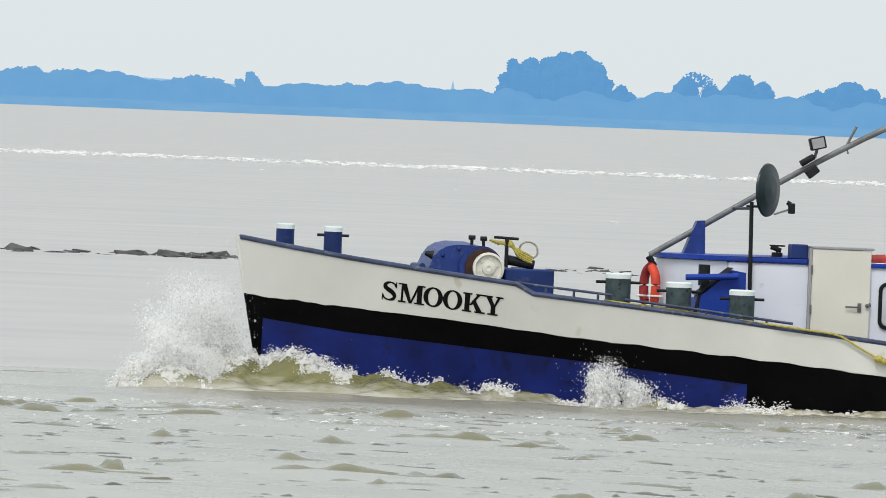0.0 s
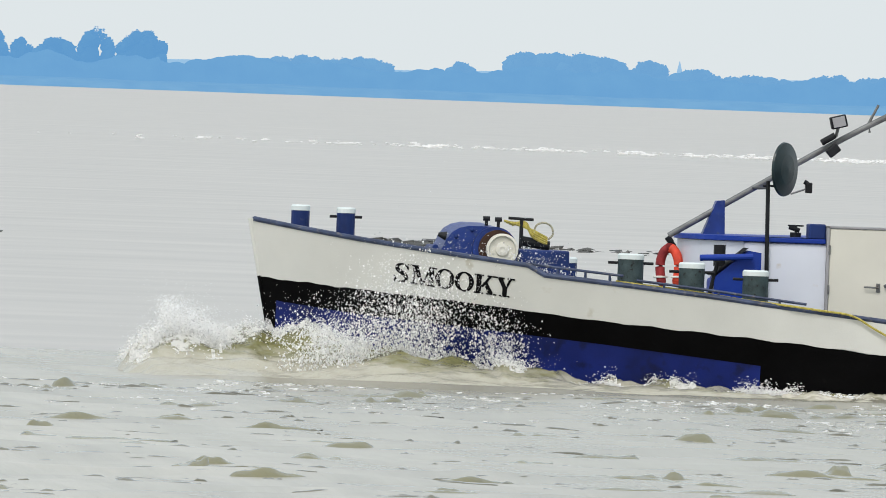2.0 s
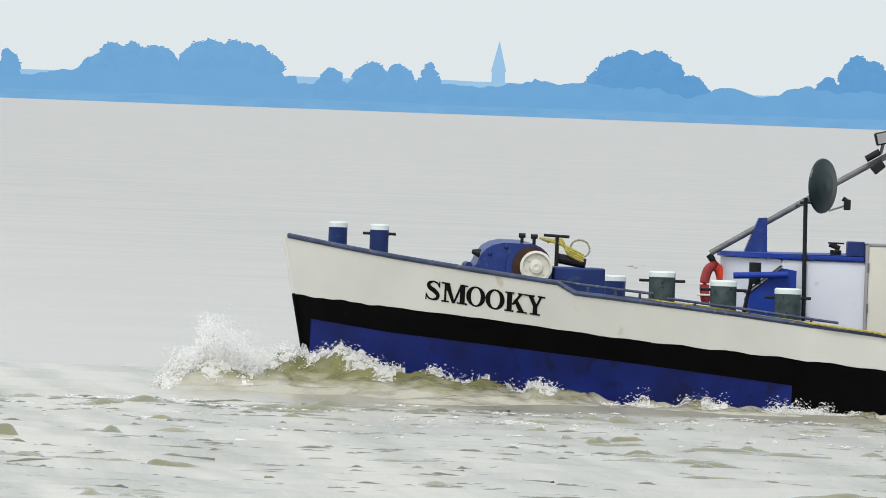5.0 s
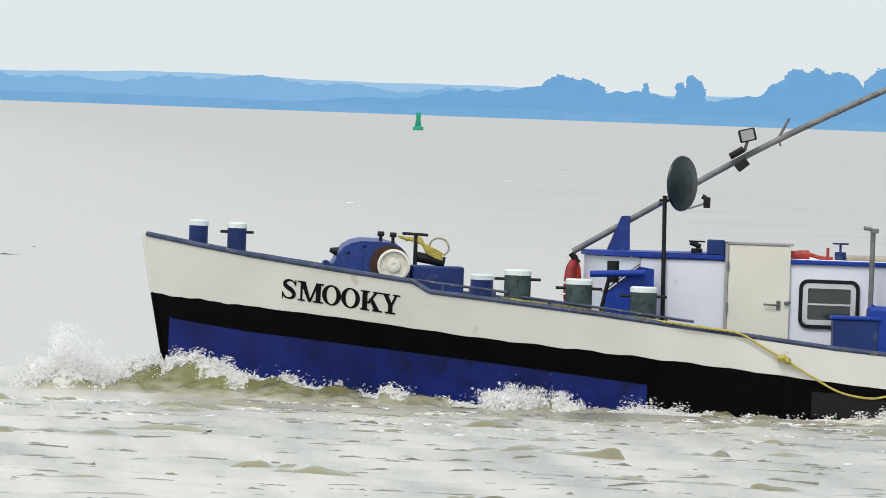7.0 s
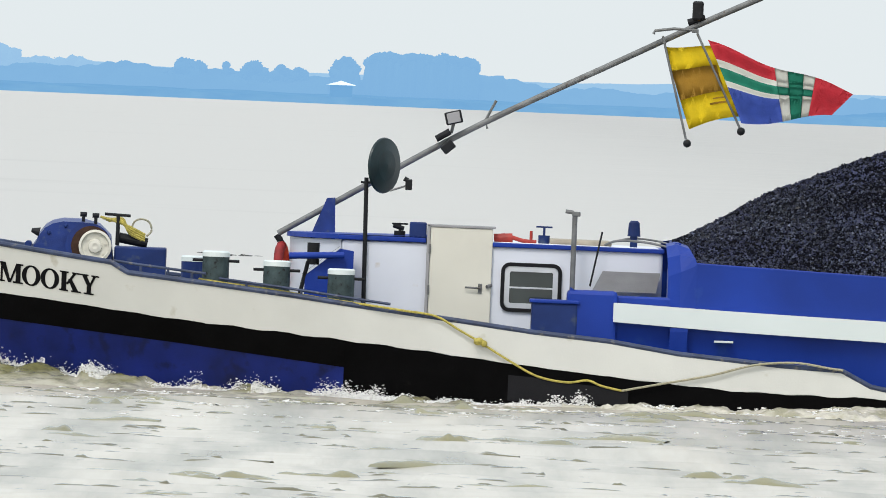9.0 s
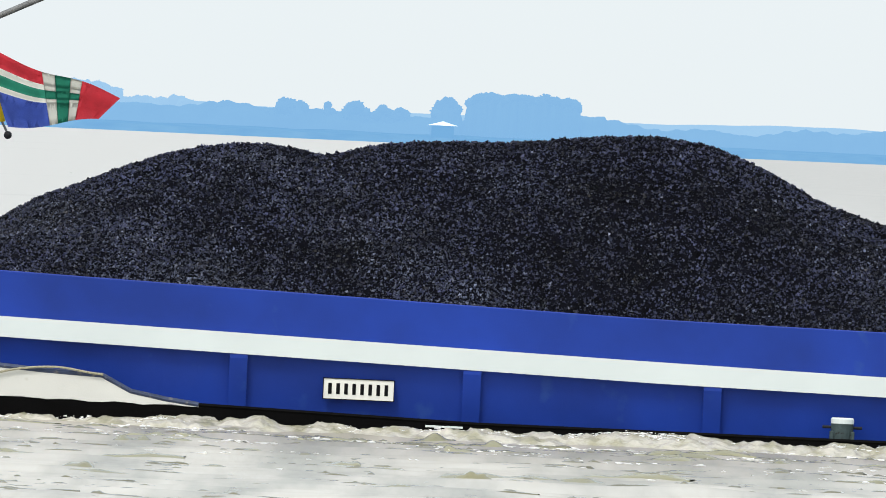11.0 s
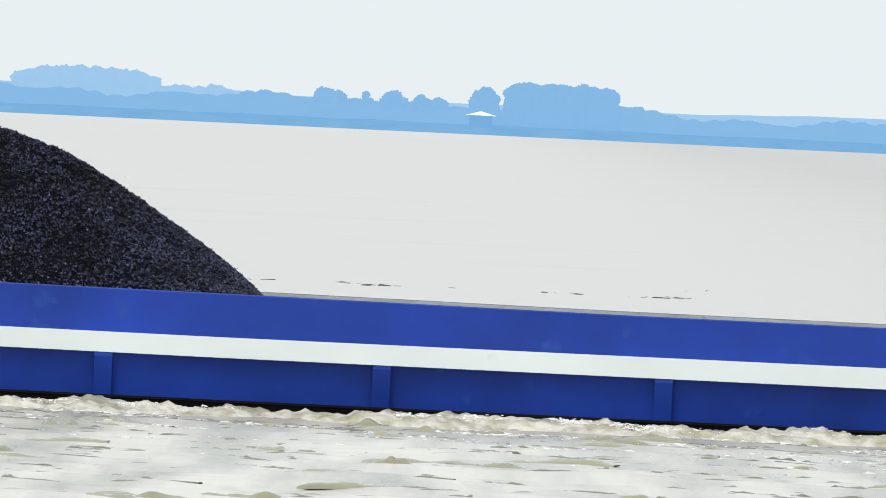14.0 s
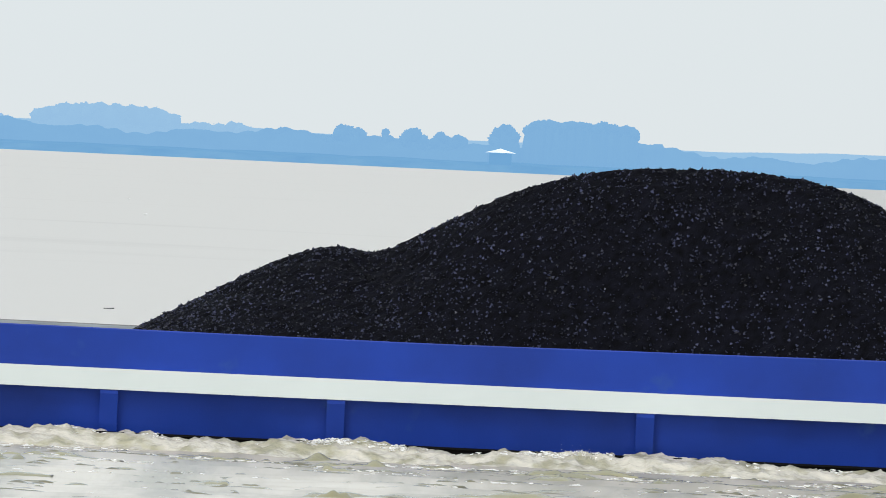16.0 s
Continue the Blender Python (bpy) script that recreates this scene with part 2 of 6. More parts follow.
WATER_NEAR = water_mat("rippled_river_water", (0.24, 0.227, 0.172), 0.27, [(1, 0.07, 1.3), (1, 0.08, 4.5)], [0.055, 0.016], (0.545, 0.50, 0.415), 0.12, (0.5, 0.31, 0.60), along=0.09)
# wavelets darker than the river: weak reflection of steep faces, put into colour
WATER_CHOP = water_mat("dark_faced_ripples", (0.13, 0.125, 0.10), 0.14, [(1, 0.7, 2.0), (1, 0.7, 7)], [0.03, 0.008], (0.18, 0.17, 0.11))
# distant water drawn paler than the near, and paler still towards low x
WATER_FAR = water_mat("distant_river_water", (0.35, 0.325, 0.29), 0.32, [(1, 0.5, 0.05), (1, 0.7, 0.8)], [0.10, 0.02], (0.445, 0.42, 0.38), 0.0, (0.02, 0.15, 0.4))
WATER_WASH = water_mat("stirred_river_water", (0.33, 0.315, 0.215), 0.25, [(1, 0.6, 2.2), (1, 0.6, 8)], [0.11, 0.04], (0.57, 0.54, 0.46), 1.0, (1.5, 0.38, 0.56))
# likewise an olive tone painted in for the larger wavelets' dim faces
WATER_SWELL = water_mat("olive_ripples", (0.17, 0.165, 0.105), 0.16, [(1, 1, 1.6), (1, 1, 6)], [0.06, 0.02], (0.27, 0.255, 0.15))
WATER_WAVE = water_mat("silty_wave_water", (0.155, 0.15, 0.062), 0.18, [(1, 1, 1.6), (1, 1, 6)], [0.10, 0.03])


def pale_foot(m, pale, low, high):
    """Paints a wave's lit-through olive crest, paling by height in ragged drifts."""
    n, l = m.node_tree.nodes, m.node_tree.links
    b = n["Principled BSDF"]
    co, sep, drift, add, cut, mix, mp = [n.new(k) for k in ("ShaderNodeTexCoord", "ShaderNodeSeparateXYZ", "ShaderNodeTexNoise", "ShaderNodeMath", "ShaderNodeMapRange", "ShaderNodeMix", "ShaderNodeMapping")]
    mp.inputs["Scale"].default_value = (0.8, 0.3, 3.0)
    drift.inputs["Scale"].default_value, drift.inputs["Detail"].default_value = 3.0, 6
    l.new(co.outputs["Object"], sep.inputs["Vector"])
    l.new(co.outputs["Object"], mp.inputs["Vector"])
    l.new(mp.outputs["Vector"], drift.inputs["Vector"])
    add.operation = "MULTIPLY_ADD"
    add.inputs[1].default_value = 0.55
    l.new(drift.outputs["Fac"], add.inputs[0])
    l.new(sep.outputs["Z"], add.inputs[2])
    cut.inputs["From Min"].default_value, cut.inputs["From Max"].default_value = high + 0.275, low + 0.275
    l.new(add.outputs["Value"], cut.inputs["Value"])
    mix.data_type = "RGBA"
    mix.inputs["B"].default_value = (*pale, 1)
    l.new(cut.outputs["Result"], mix.inputs["Factor"])
    l.new(b.inputs["Base Color"].links[0].from_socket, mix.inputs["A"])
    l.new(mix.outputs["Result"], b.inputs["Base Color"])


pale_foot(WATER_WAVE, (0.40, 0.385, 0.315), 0.0, 0.20)


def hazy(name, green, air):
    """Woods kilometres away; the blue haze before them is painted on as emission."""
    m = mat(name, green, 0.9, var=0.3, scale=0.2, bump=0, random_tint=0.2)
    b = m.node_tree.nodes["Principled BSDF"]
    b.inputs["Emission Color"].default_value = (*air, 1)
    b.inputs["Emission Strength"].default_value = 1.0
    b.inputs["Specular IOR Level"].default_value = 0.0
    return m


# each distance glows with its own strength of painted haze
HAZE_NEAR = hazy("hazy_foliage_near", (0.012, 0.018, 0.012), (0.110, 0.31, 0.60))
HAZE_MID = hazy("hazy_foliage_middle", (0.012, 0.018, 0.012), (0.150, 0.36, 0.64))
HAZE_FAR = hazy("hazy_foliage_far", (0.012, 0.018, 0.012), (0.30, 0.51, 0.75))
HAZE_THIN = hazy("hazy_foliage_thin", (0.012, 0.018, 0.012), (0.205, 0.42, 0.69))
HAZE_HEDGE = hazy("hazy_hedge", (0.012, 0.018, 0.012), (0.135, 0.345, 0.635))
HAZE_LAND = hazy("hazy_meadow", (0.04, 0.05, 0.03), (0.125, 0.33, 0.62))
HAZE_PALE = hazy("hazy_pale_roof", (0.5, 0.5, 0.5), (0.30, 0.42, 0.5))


# ---- mesh helpers ----
def part(name, bm, material, parent=None, label="", smooth=False):
    """One mesh object from a bmesh or a mesh, under a thing or a part."""
    if isinstance(bm, bmesh.types.BMesh):
        me = bpy.data.meshes.new(name)
        bmesh.ops.recalc_face_normals(bm, faces=bm.faces)
        bm.to_mesh(me)
        bm.free()
    else:
        me = bm
    me.materials.append(material)
    if smooth:
        me.polygons.foreach_set("use_smooth", [True] * len(me.polygons))
    ob = new(name, me)
    if parent:
        ob.parent = parent
    if label:
        tagged(ob, label)
    return ob


def thing(name, label, category, group="", kind=""):
    return tagged(new(name), label, category, group, kind)


def box(bm, lo, hi, bevel=0.0, turn=None):
    c = [(a + b) / 2 for a, b in zip(lo, hi)]
    d = [abs(b - a) for a, b in zip(lo, hi)]
    m = Matrix.Translation(c) @ (turn or Matrix()) @ Matrix.Diagonal((*d, 1))
    vs = bmesh.ops.create_cube(bm, size=1, matrix=m)["verts"]
    if bevel:
        es = list({e for v in vs for e in v.link_edges})
        bmesh.ops.bevel(bm, geom=es, offset=bevel, segments=2, affect="EDGES", profile=0.5)
    return bm


def rod(bm, a, b, r, r2=None, seg=12):
    a, b = Vector(a), Vector(b)
    d = b - a
    m = Matrix.Translation((a + b) / 2) @ d.to_track_quat("Z", "Y").to_matrix().to_4x4()
    bmesh.ops.create_cone(bm, cap_ends=True, segments=seg, radius1=r, radius2=r if r2 is None else r2, depth=d.length, matrix=m)
    return bm


def ball(bm, c, r, sub=2, squash=(1, 1, 1)):
    bmesh.ops.create_icosphere(bm, subdivisions=sub, radius=r, matrix=Matrix.Translation(c) @ Matrix.Diagonal((*squash, 1)))
    return bm


def pipe(bm, pts, r, seg=8):
    """A bent tube through the points."""
    pts = [Vector(p) for p in pts]
    rings = []
    for i, p in enumerate(pts):
        d = (pts[min(i + 1, len(pts) - 1)] - pts[max(i - 1, 0)]).normalized()
        side = d.cross(Vector((0, 0, 1)))
        side = side.normalized() if side.length > 1e-4 else Vector((1, 0, 0))
        up = side.cross(d)
        rings.append([bm.verts.new(p + r * (math.cos(a) * side + math.sin(a) * up)) for a in (2 * math.pi * k / seg for k in range(seg))])
    for q, w in zip(rings, rings[1:]):
        for k in range(seg):
            bm.faces.new((q[k], q[(k + 1) % seg], w[(k + 1) % seg], w[k]))
    bm.faces.new(rings[0]), bm.faces.new(rings[-1])
    return bm


def smooth_line(pts, n=6):
    """Catmull-Rom points through pts."""
    p = [Vector(q) for q in pts]
    p = [p[0]] + p + [p[-1]]
    out = []
    for i in range(1, len(p) - 2):
        for k in range(n):
            u = k / n
            out.append(0.5 * (2 * p[i] + (p[i + 1] - p[i - 1]) * u + (2 * p[i - 1] - 5 * p[i] + 4 * p[i + 1] - p[i + 2]) * u * u
                              + (3 * p[i] - p[i - 1] - 3 * p[i + 1] + p[i + 2]) * u ** 3))
    return out + [p[-2]]


def sheet(bm, rows):
    """Quads between rows of points of equal length."""
    vs = [[bm.verts.new(p) for p in r] for r in rows]
    for a, b in zip(vs, vs[1:]):
        for k in range(len(a) - 1):
            bm.faces.new((a[k], a[k + 1], b[k + 1], b[k]))
    return bm


def beam(bm, stations, low, high, near, far, tuck=0.0):
    """A long plate of changing height: its lower and upper edges follow low(s) and high(s); its foot lies inboard by tuck."""
    rows = [[(s, near - tuck, low(s)), (s, near, high(s)), (s, far, high(s)), (s, far - tuck, low(s)), (s, near - tuck, low(s))] for s in stations]
    sheet(bm, rows)
    for r in (rows[0], rows[-1]):
        bm.faces.new([bm.verts.new(p) for p in r[:4]])
    bmesh.ops.remove_doubles(bm, verts=bm.verts, dist=0.0005)
    return bm


def grid_mesh(name, xs, ys, z):
    """A height field as a mesh, quickly."""
    nx, ny = len(xs), len(ys)
    X, Y = np.meshgrid(xs, ys)
    co = np.stack([X, Y, z], axis=-1).reshape(-1, 3)
    i = (np.arange(ny - 1)[:, None] * nx + np.arange(nx - 1)[None, :]).ravel()
    quads = np.stack([i, i + 1, i + nx + 1, i + nx], axis=-1)
    me = bpy.data.meshes.new(name)
    me.from_pydata(co.tolist(), [], quads.tolist())
    return me


OCTA_V = np.array([(1, 0, 0), (-1, 0, 0), (0, 1, 0), (0, -1, 0), (0, 0, 1), (0, 0, -1)], float)
OCTA_F = np.array([(0, 2, 4), (2, 1, 4), (1, 3, 4), (3, 0, 4), (2, 0, 5), (1, 2, 5), (3, 1, 5), (0, 3, 5)])


TETRA_V = np.array([(1, 1, 1), (1, -1, -1), (-1, 1, -1), (-1, -1, 1)], float) * 0.8
TETRA_F = np.array([(0, 1, 2), (0, 3, 1), (0, 2, 3), (1, 3, 2)])


def bits_mesh(name, places, sizes, rng, squash=(1, 1, 1), flake=False):
    """Many small uneven lumps, or sharp flakes, as one mesh."""
    n = len(places)
    V, F = (TETRA_V, TETRA_F) if flake else (OCTA_V, OCTA_F)
    shape = V[None] * (0.65 + 0.7 * rng.random((n, len(V), 1)))
    q = rng.normal(size=(n, 4))
    q /= np.linalg.norm(q, axis=1)[:, None]
    w, x, y, z = q.T
    R = np.stack([np.stack([1 - 2 * (y * y + z * z), 2 * (x * y - z * w), 2 * (x * z + y * w)], -1),
                  np.stack([2 * (x * y + z * w), 1 - 2 * (x * x + z * z), 2 * (y * z - x * w)], -1),
                  np.stack([2 * (x * z - y * w), 2 * (y * z + x * w), 1 - 2 * (x * x + y * y)], -1)], 1)
    v = np.einsum("nij,nkj->nki", R, shape) * np.asarray(sizes)[:, None, None] * np.array(squash) + np.asarray(places)[:, None, :]
    f = (F[None] + len(V) * np.arange(n)[:, None, None]).reshape(-1, 3)
    me = bpy.data.meshes.new(name)
    me.from_pydata(v.reshape(-1, 3).tolist(), [], f.tolist())
    return me


# ---- water ----
WAVES_X, WAVES_Y = (-24.0, 72.0), (244.0, 385.0)


def build_water():
    bm = bmesh.new()
    out = [(-2600, -600, 0), (2600, -600, 0), (2600, 4950, 0), (-2600, 4950, 0)]
    x0, x1, y0, y1 = WAVES_X[0] + 5, WAVES_X[1] - 13, WAVES_Y[0] + 2, WAVES_Y[1] - 5
    inner = [(x0, y0, 0), (x1, y0, 0), (x1, y1, 0), (x0, y1, 0)]
    rings = [[bm.verts.new(p) for p in out], [bm.verts.new(p) for p in inner], [bm.verts.new((x, y, -2.5)) for x, y, z in inner]]
    for a, b in zip(rings, rings[1:]):
        for k in range(4):
            bm.faces.new((a[k], a[(k + 1) % 4], b[(k + 1) % 4], b[k]))
    bm.faces.new(rings[2])
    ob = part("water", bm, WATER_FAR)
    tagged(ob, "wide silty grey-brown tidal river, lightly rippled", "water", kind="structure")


def wave_height(X, Y, rng):
    """The low, long undulation of the river."""
    h = np.zeros_like(X)
    for k in range(16):
        lam = 1.3 * 1.14 ** k
        a = rng.normal(0.7, 0.5)
        kx, ky = math.cos(a) * 2 * math.pi / lam, math.sin(a) * 2 * math.pi / lam
        g1, g2, ph = rng.random(3) * 6.28
        bend = 1.3 * np.sin(0.31 * X + 0.23 * Y + g1) + 0.9 * np.sin(0.83 * X - 0.47 * Y + g2)
        gust = 0.5 + 0.5 * np.sin(0.6 * (X + 0.45 * Y) / lam ** 0.5 + g1)
        s = np.sin(kx * X + ky * Y + ph + bend)
        h += 0.0021 * lam ** 0.85 * (0.3 + 1.2 * gust) * (s + 0.4 * (s * s - 0.5))
    return h


def wavelets(xs, ys, z, n, seed, material, large):
    """Short wind wavelets, each a slim lens with a hollow face and a gentle back, strewn over the river."""
    rng = np.random.default_rng(seed)
    px = xs[0] + 9 + (xs[-1] - xs[0] - 18) * rng.random(n)
    py = np.where(rng.random(n) < 0.72, 250 + 98 * rng.random(n), 336 + 12.0 * rng.random(n) ** 0.7)
    i, j = np.clip(((px - xs[0]) / (xs[1] - xs[0])).astype(int), 0, len(xs) - 1), np.clip(((py - ys[0]) / (ys[1] - ys[0])).astype(int), 0, len(ys) - 1)
    base = z[j, i]
    p, q = np.linspace(-1, 1, 19), np.array([-1.0, -0.8, -0.6, -0.45, -0.3, 0.1, 0.5, 1.0])
    prof = np.array([-0.12, 0.22, 0.62, 0.92, 1.0, 0.62, 0.22, -0.15])
    # they gather in small families that lean the same way
    kin = rng.integers(0, n // 4, n)
    family = rng.random(n) < 0.6
    px = np.where(family, np.clip(px[kin] + 0.45 * rng.normal(size=n), xs[0] + 6, xs[-1] - 6), px)
    py = np.where(family, np.clip(py[kin] + 2.2 * rng.normal(size=n), 250, 348.3), py)
    i, j = np.clip(((px - xs[0]) / (xs[1] - xs[0])).astype(int), 0, len(xs) - 1), np.clip(((py - ys[0]) / (ys[1] - ys[0])).astype(int), 0, len(ys) - 1)
    base = z[j, i]
    size = rng.random(n)
    if large:
        half_w, tall, deep = 0.25 + 0.55 * size ** 1.6, 0.026 + 0.046 * rng.random(n) ** 2, 0.30 + 0.3 * rng.random(n)
    else:
        half_w, tall, deep = 0.12 + 0.36 * size ** 2, 0.008 + 0.018 * rng.random(n) ** 1.5, 0.10 + 0.16 * rng.random(n)
    slant, hook = 0.25 + 0.35 * rng.normal(size=n), 0.25 * rng.normal(size=n)
    lop = 0.25 + 0.8 * rng.random(n)
    wave = 1 + 0.45 * np.sin(p[None, :] * (2 + 3 * rng.random((n, 1))) + 6.3 * rng.random((n, 1))) + 0.22 * np.sin(p[None, :] * (6 + 5 * rng.random((n, 1))) + 6.3 * rng.random((n, 1)))
    ridge = (1 - p)[None, :] ** lop[:, None] * (1 + p)[None, :] ** (1.3 - lop)[:, None] * wave
    lean = rng.normal(size=n)
    tip = (0.004 + 0.018 * half_w) * np.where(family, 0.4 + 0.5 * np.abs(lean[kin]), 0.4 + 0.6 * lean)
    P = np.zeros((n, 8, 19, 3))
    P[..., 0] = px[:, None, None] + half_w[:, None, None] * (p[None, None, :] + 0.15 * q[None, :, None] * slant[:, None, None])
    P[..., 1] = py[:, None, None] + deep[:, None, None] * q[None, :, None] + half_w[:, None, None] * (slant[:, None, None] * p[None, None, :] + hook[:, None, None] * p[None, None, :] ** 2)
    P[..., 2] = base[:, None, None] + tall[:, None, None] * prof[None, :, None] * ridge[:, None, :] - 0.008 - 0.010 * np.abs(p[None, None, :]) + tip[:, None, None] * p[None, None, :]
    P[:, (0, 7), :, 2] -= 0.03
    f = (np.arange(7)[:, None] * 19 + np.arange(18)[None, :]).ravel()
    F = np.stack([f, f + 1, f + 20, f + 19], -1)[None] + 152 * np.arange(n)[:, None, None]
    me = bpy.data.meshes.new("wavelets")
    me.from_pydata(P.reshape(-1, 3).tolist(), [], F.reshape(-1, 4).tolist())
    ob = part("wavelets", me, material, smooth=True)
    return tagged(ob, "steep olive wavelets breaking on the river" if large else "short steep dark-faced wind wavelets on the river", "water", kind="stuff")


def build_waves():
    rng = np.random.default_rng(5)
    xs = np.arange(WAVES_X[0], WAVES_X[1], 0.25)
    ys = np.arange(WAVES_Y[0], WAVES_Y[1], 0.3)
    X, Y = np.meshgrid(xs, ys)
    edge = np.clip(np.minimum(np.minimum(X - xs[0], xs[-1] - X) / 8, np.minimum((Y - ys[0]) / 4, (ys[-1] - Y) / 14)), 0, 1)
    z = wave_height(X, Y, rng) * edge + 0.012 * (1 - edge)
    ob = part("wind_waves", grid_mesh("wind_waves", xs, ys, z), WATER_NEAR, smooth=True)
    tagged(ob, "choppy silty brown river waves with bright crests", "water", kind="stuff")
    # flecks of foam, thickest where the ship has stirred the water
    n = 9000
    px, py = -14 + 76 * rng.random(n), 300 + 49.7 * rng.random(n) ** 0.25
    pz = z[((py - ys[0]) / 0.3).astype(int), ((px - xs[0]) / 0.25).astype(int)]
    keep = np.sin(px * 1.3 + py * 0.5) + np.sin(px * 0.7 - py * 0.9) > 0.5
    P = np.stack([px, py, pz + 0.012], -1)[keep]
    flecks = part("foam_flecks", bits_mesh("foam_flecks", P, 0.008 + 0.020 * rng.random(len(P)) ** 2, rng, (2.8, 1.6, 0.5), True), FOAM)
    tagged(flecks, "small flecks of pale foam on the wave crests", "foam", kind="stuff")
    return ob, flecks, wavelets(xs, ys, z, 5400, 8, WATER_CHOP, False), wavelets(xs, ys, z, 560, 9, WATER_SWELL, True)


build_water()
river_sheets = build_waves()

# ---- far shore ----
SHORE_Y = 4500.0
SHORE_SCALE = 42700.0 / SHORE_Y


def shore_x(u):
    """Along the far shore; u counts leftwards from the first view, as seen through the lens."""
    return SHORE_Y * math.tan((u + 5260) / 42700.0)


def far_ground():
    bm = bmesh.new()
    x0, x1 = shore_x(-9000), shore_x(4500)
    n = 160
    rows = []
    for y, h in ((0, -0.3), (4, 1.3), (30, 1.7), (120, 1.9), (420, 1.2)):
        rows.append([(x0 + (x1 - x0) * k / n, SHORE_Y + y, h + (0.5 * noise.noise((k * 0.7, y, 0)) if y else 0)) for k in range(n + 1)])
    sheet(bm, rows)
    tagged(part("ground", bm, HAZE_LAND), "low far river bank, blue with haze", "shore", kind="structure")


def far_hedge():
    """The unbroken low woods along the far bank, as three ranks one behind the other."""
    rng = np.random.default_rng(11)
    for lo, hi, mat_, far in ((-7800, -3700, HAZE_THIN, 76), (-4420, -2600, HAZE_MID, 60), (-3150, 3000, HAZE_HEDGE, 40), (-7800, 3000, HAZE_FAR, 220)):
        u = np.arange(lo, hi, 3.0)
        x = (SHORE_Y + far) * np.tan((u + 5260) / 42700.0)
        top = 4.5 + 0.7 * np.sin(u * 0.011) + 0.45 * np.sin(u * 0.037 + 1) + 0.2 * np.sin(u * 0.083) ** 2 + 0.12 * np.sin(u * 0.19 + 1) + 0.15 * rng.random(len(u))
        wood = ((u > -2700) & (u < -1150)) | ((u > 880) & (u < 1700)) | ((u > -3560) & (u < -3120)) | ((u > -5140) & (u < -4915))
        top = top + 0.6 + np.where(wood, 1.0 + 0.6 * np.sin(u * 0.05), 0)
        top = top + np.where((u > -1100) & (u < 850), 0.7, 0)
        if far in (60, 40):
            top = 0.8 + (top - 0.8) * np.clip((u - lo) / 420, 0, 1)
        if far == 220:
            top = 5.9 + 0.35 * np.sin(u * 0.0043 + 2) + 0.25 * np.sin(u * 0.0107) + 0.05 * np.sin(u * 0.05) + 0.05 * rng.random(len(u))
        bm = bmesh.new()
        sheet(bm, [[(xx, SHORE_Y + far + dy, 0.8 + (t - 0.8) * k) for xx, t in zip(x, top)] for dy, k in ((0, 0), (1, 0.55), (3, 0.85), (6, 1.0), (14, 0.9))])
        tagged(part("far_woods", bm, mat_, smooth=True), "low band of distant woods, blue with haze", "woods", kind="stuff")


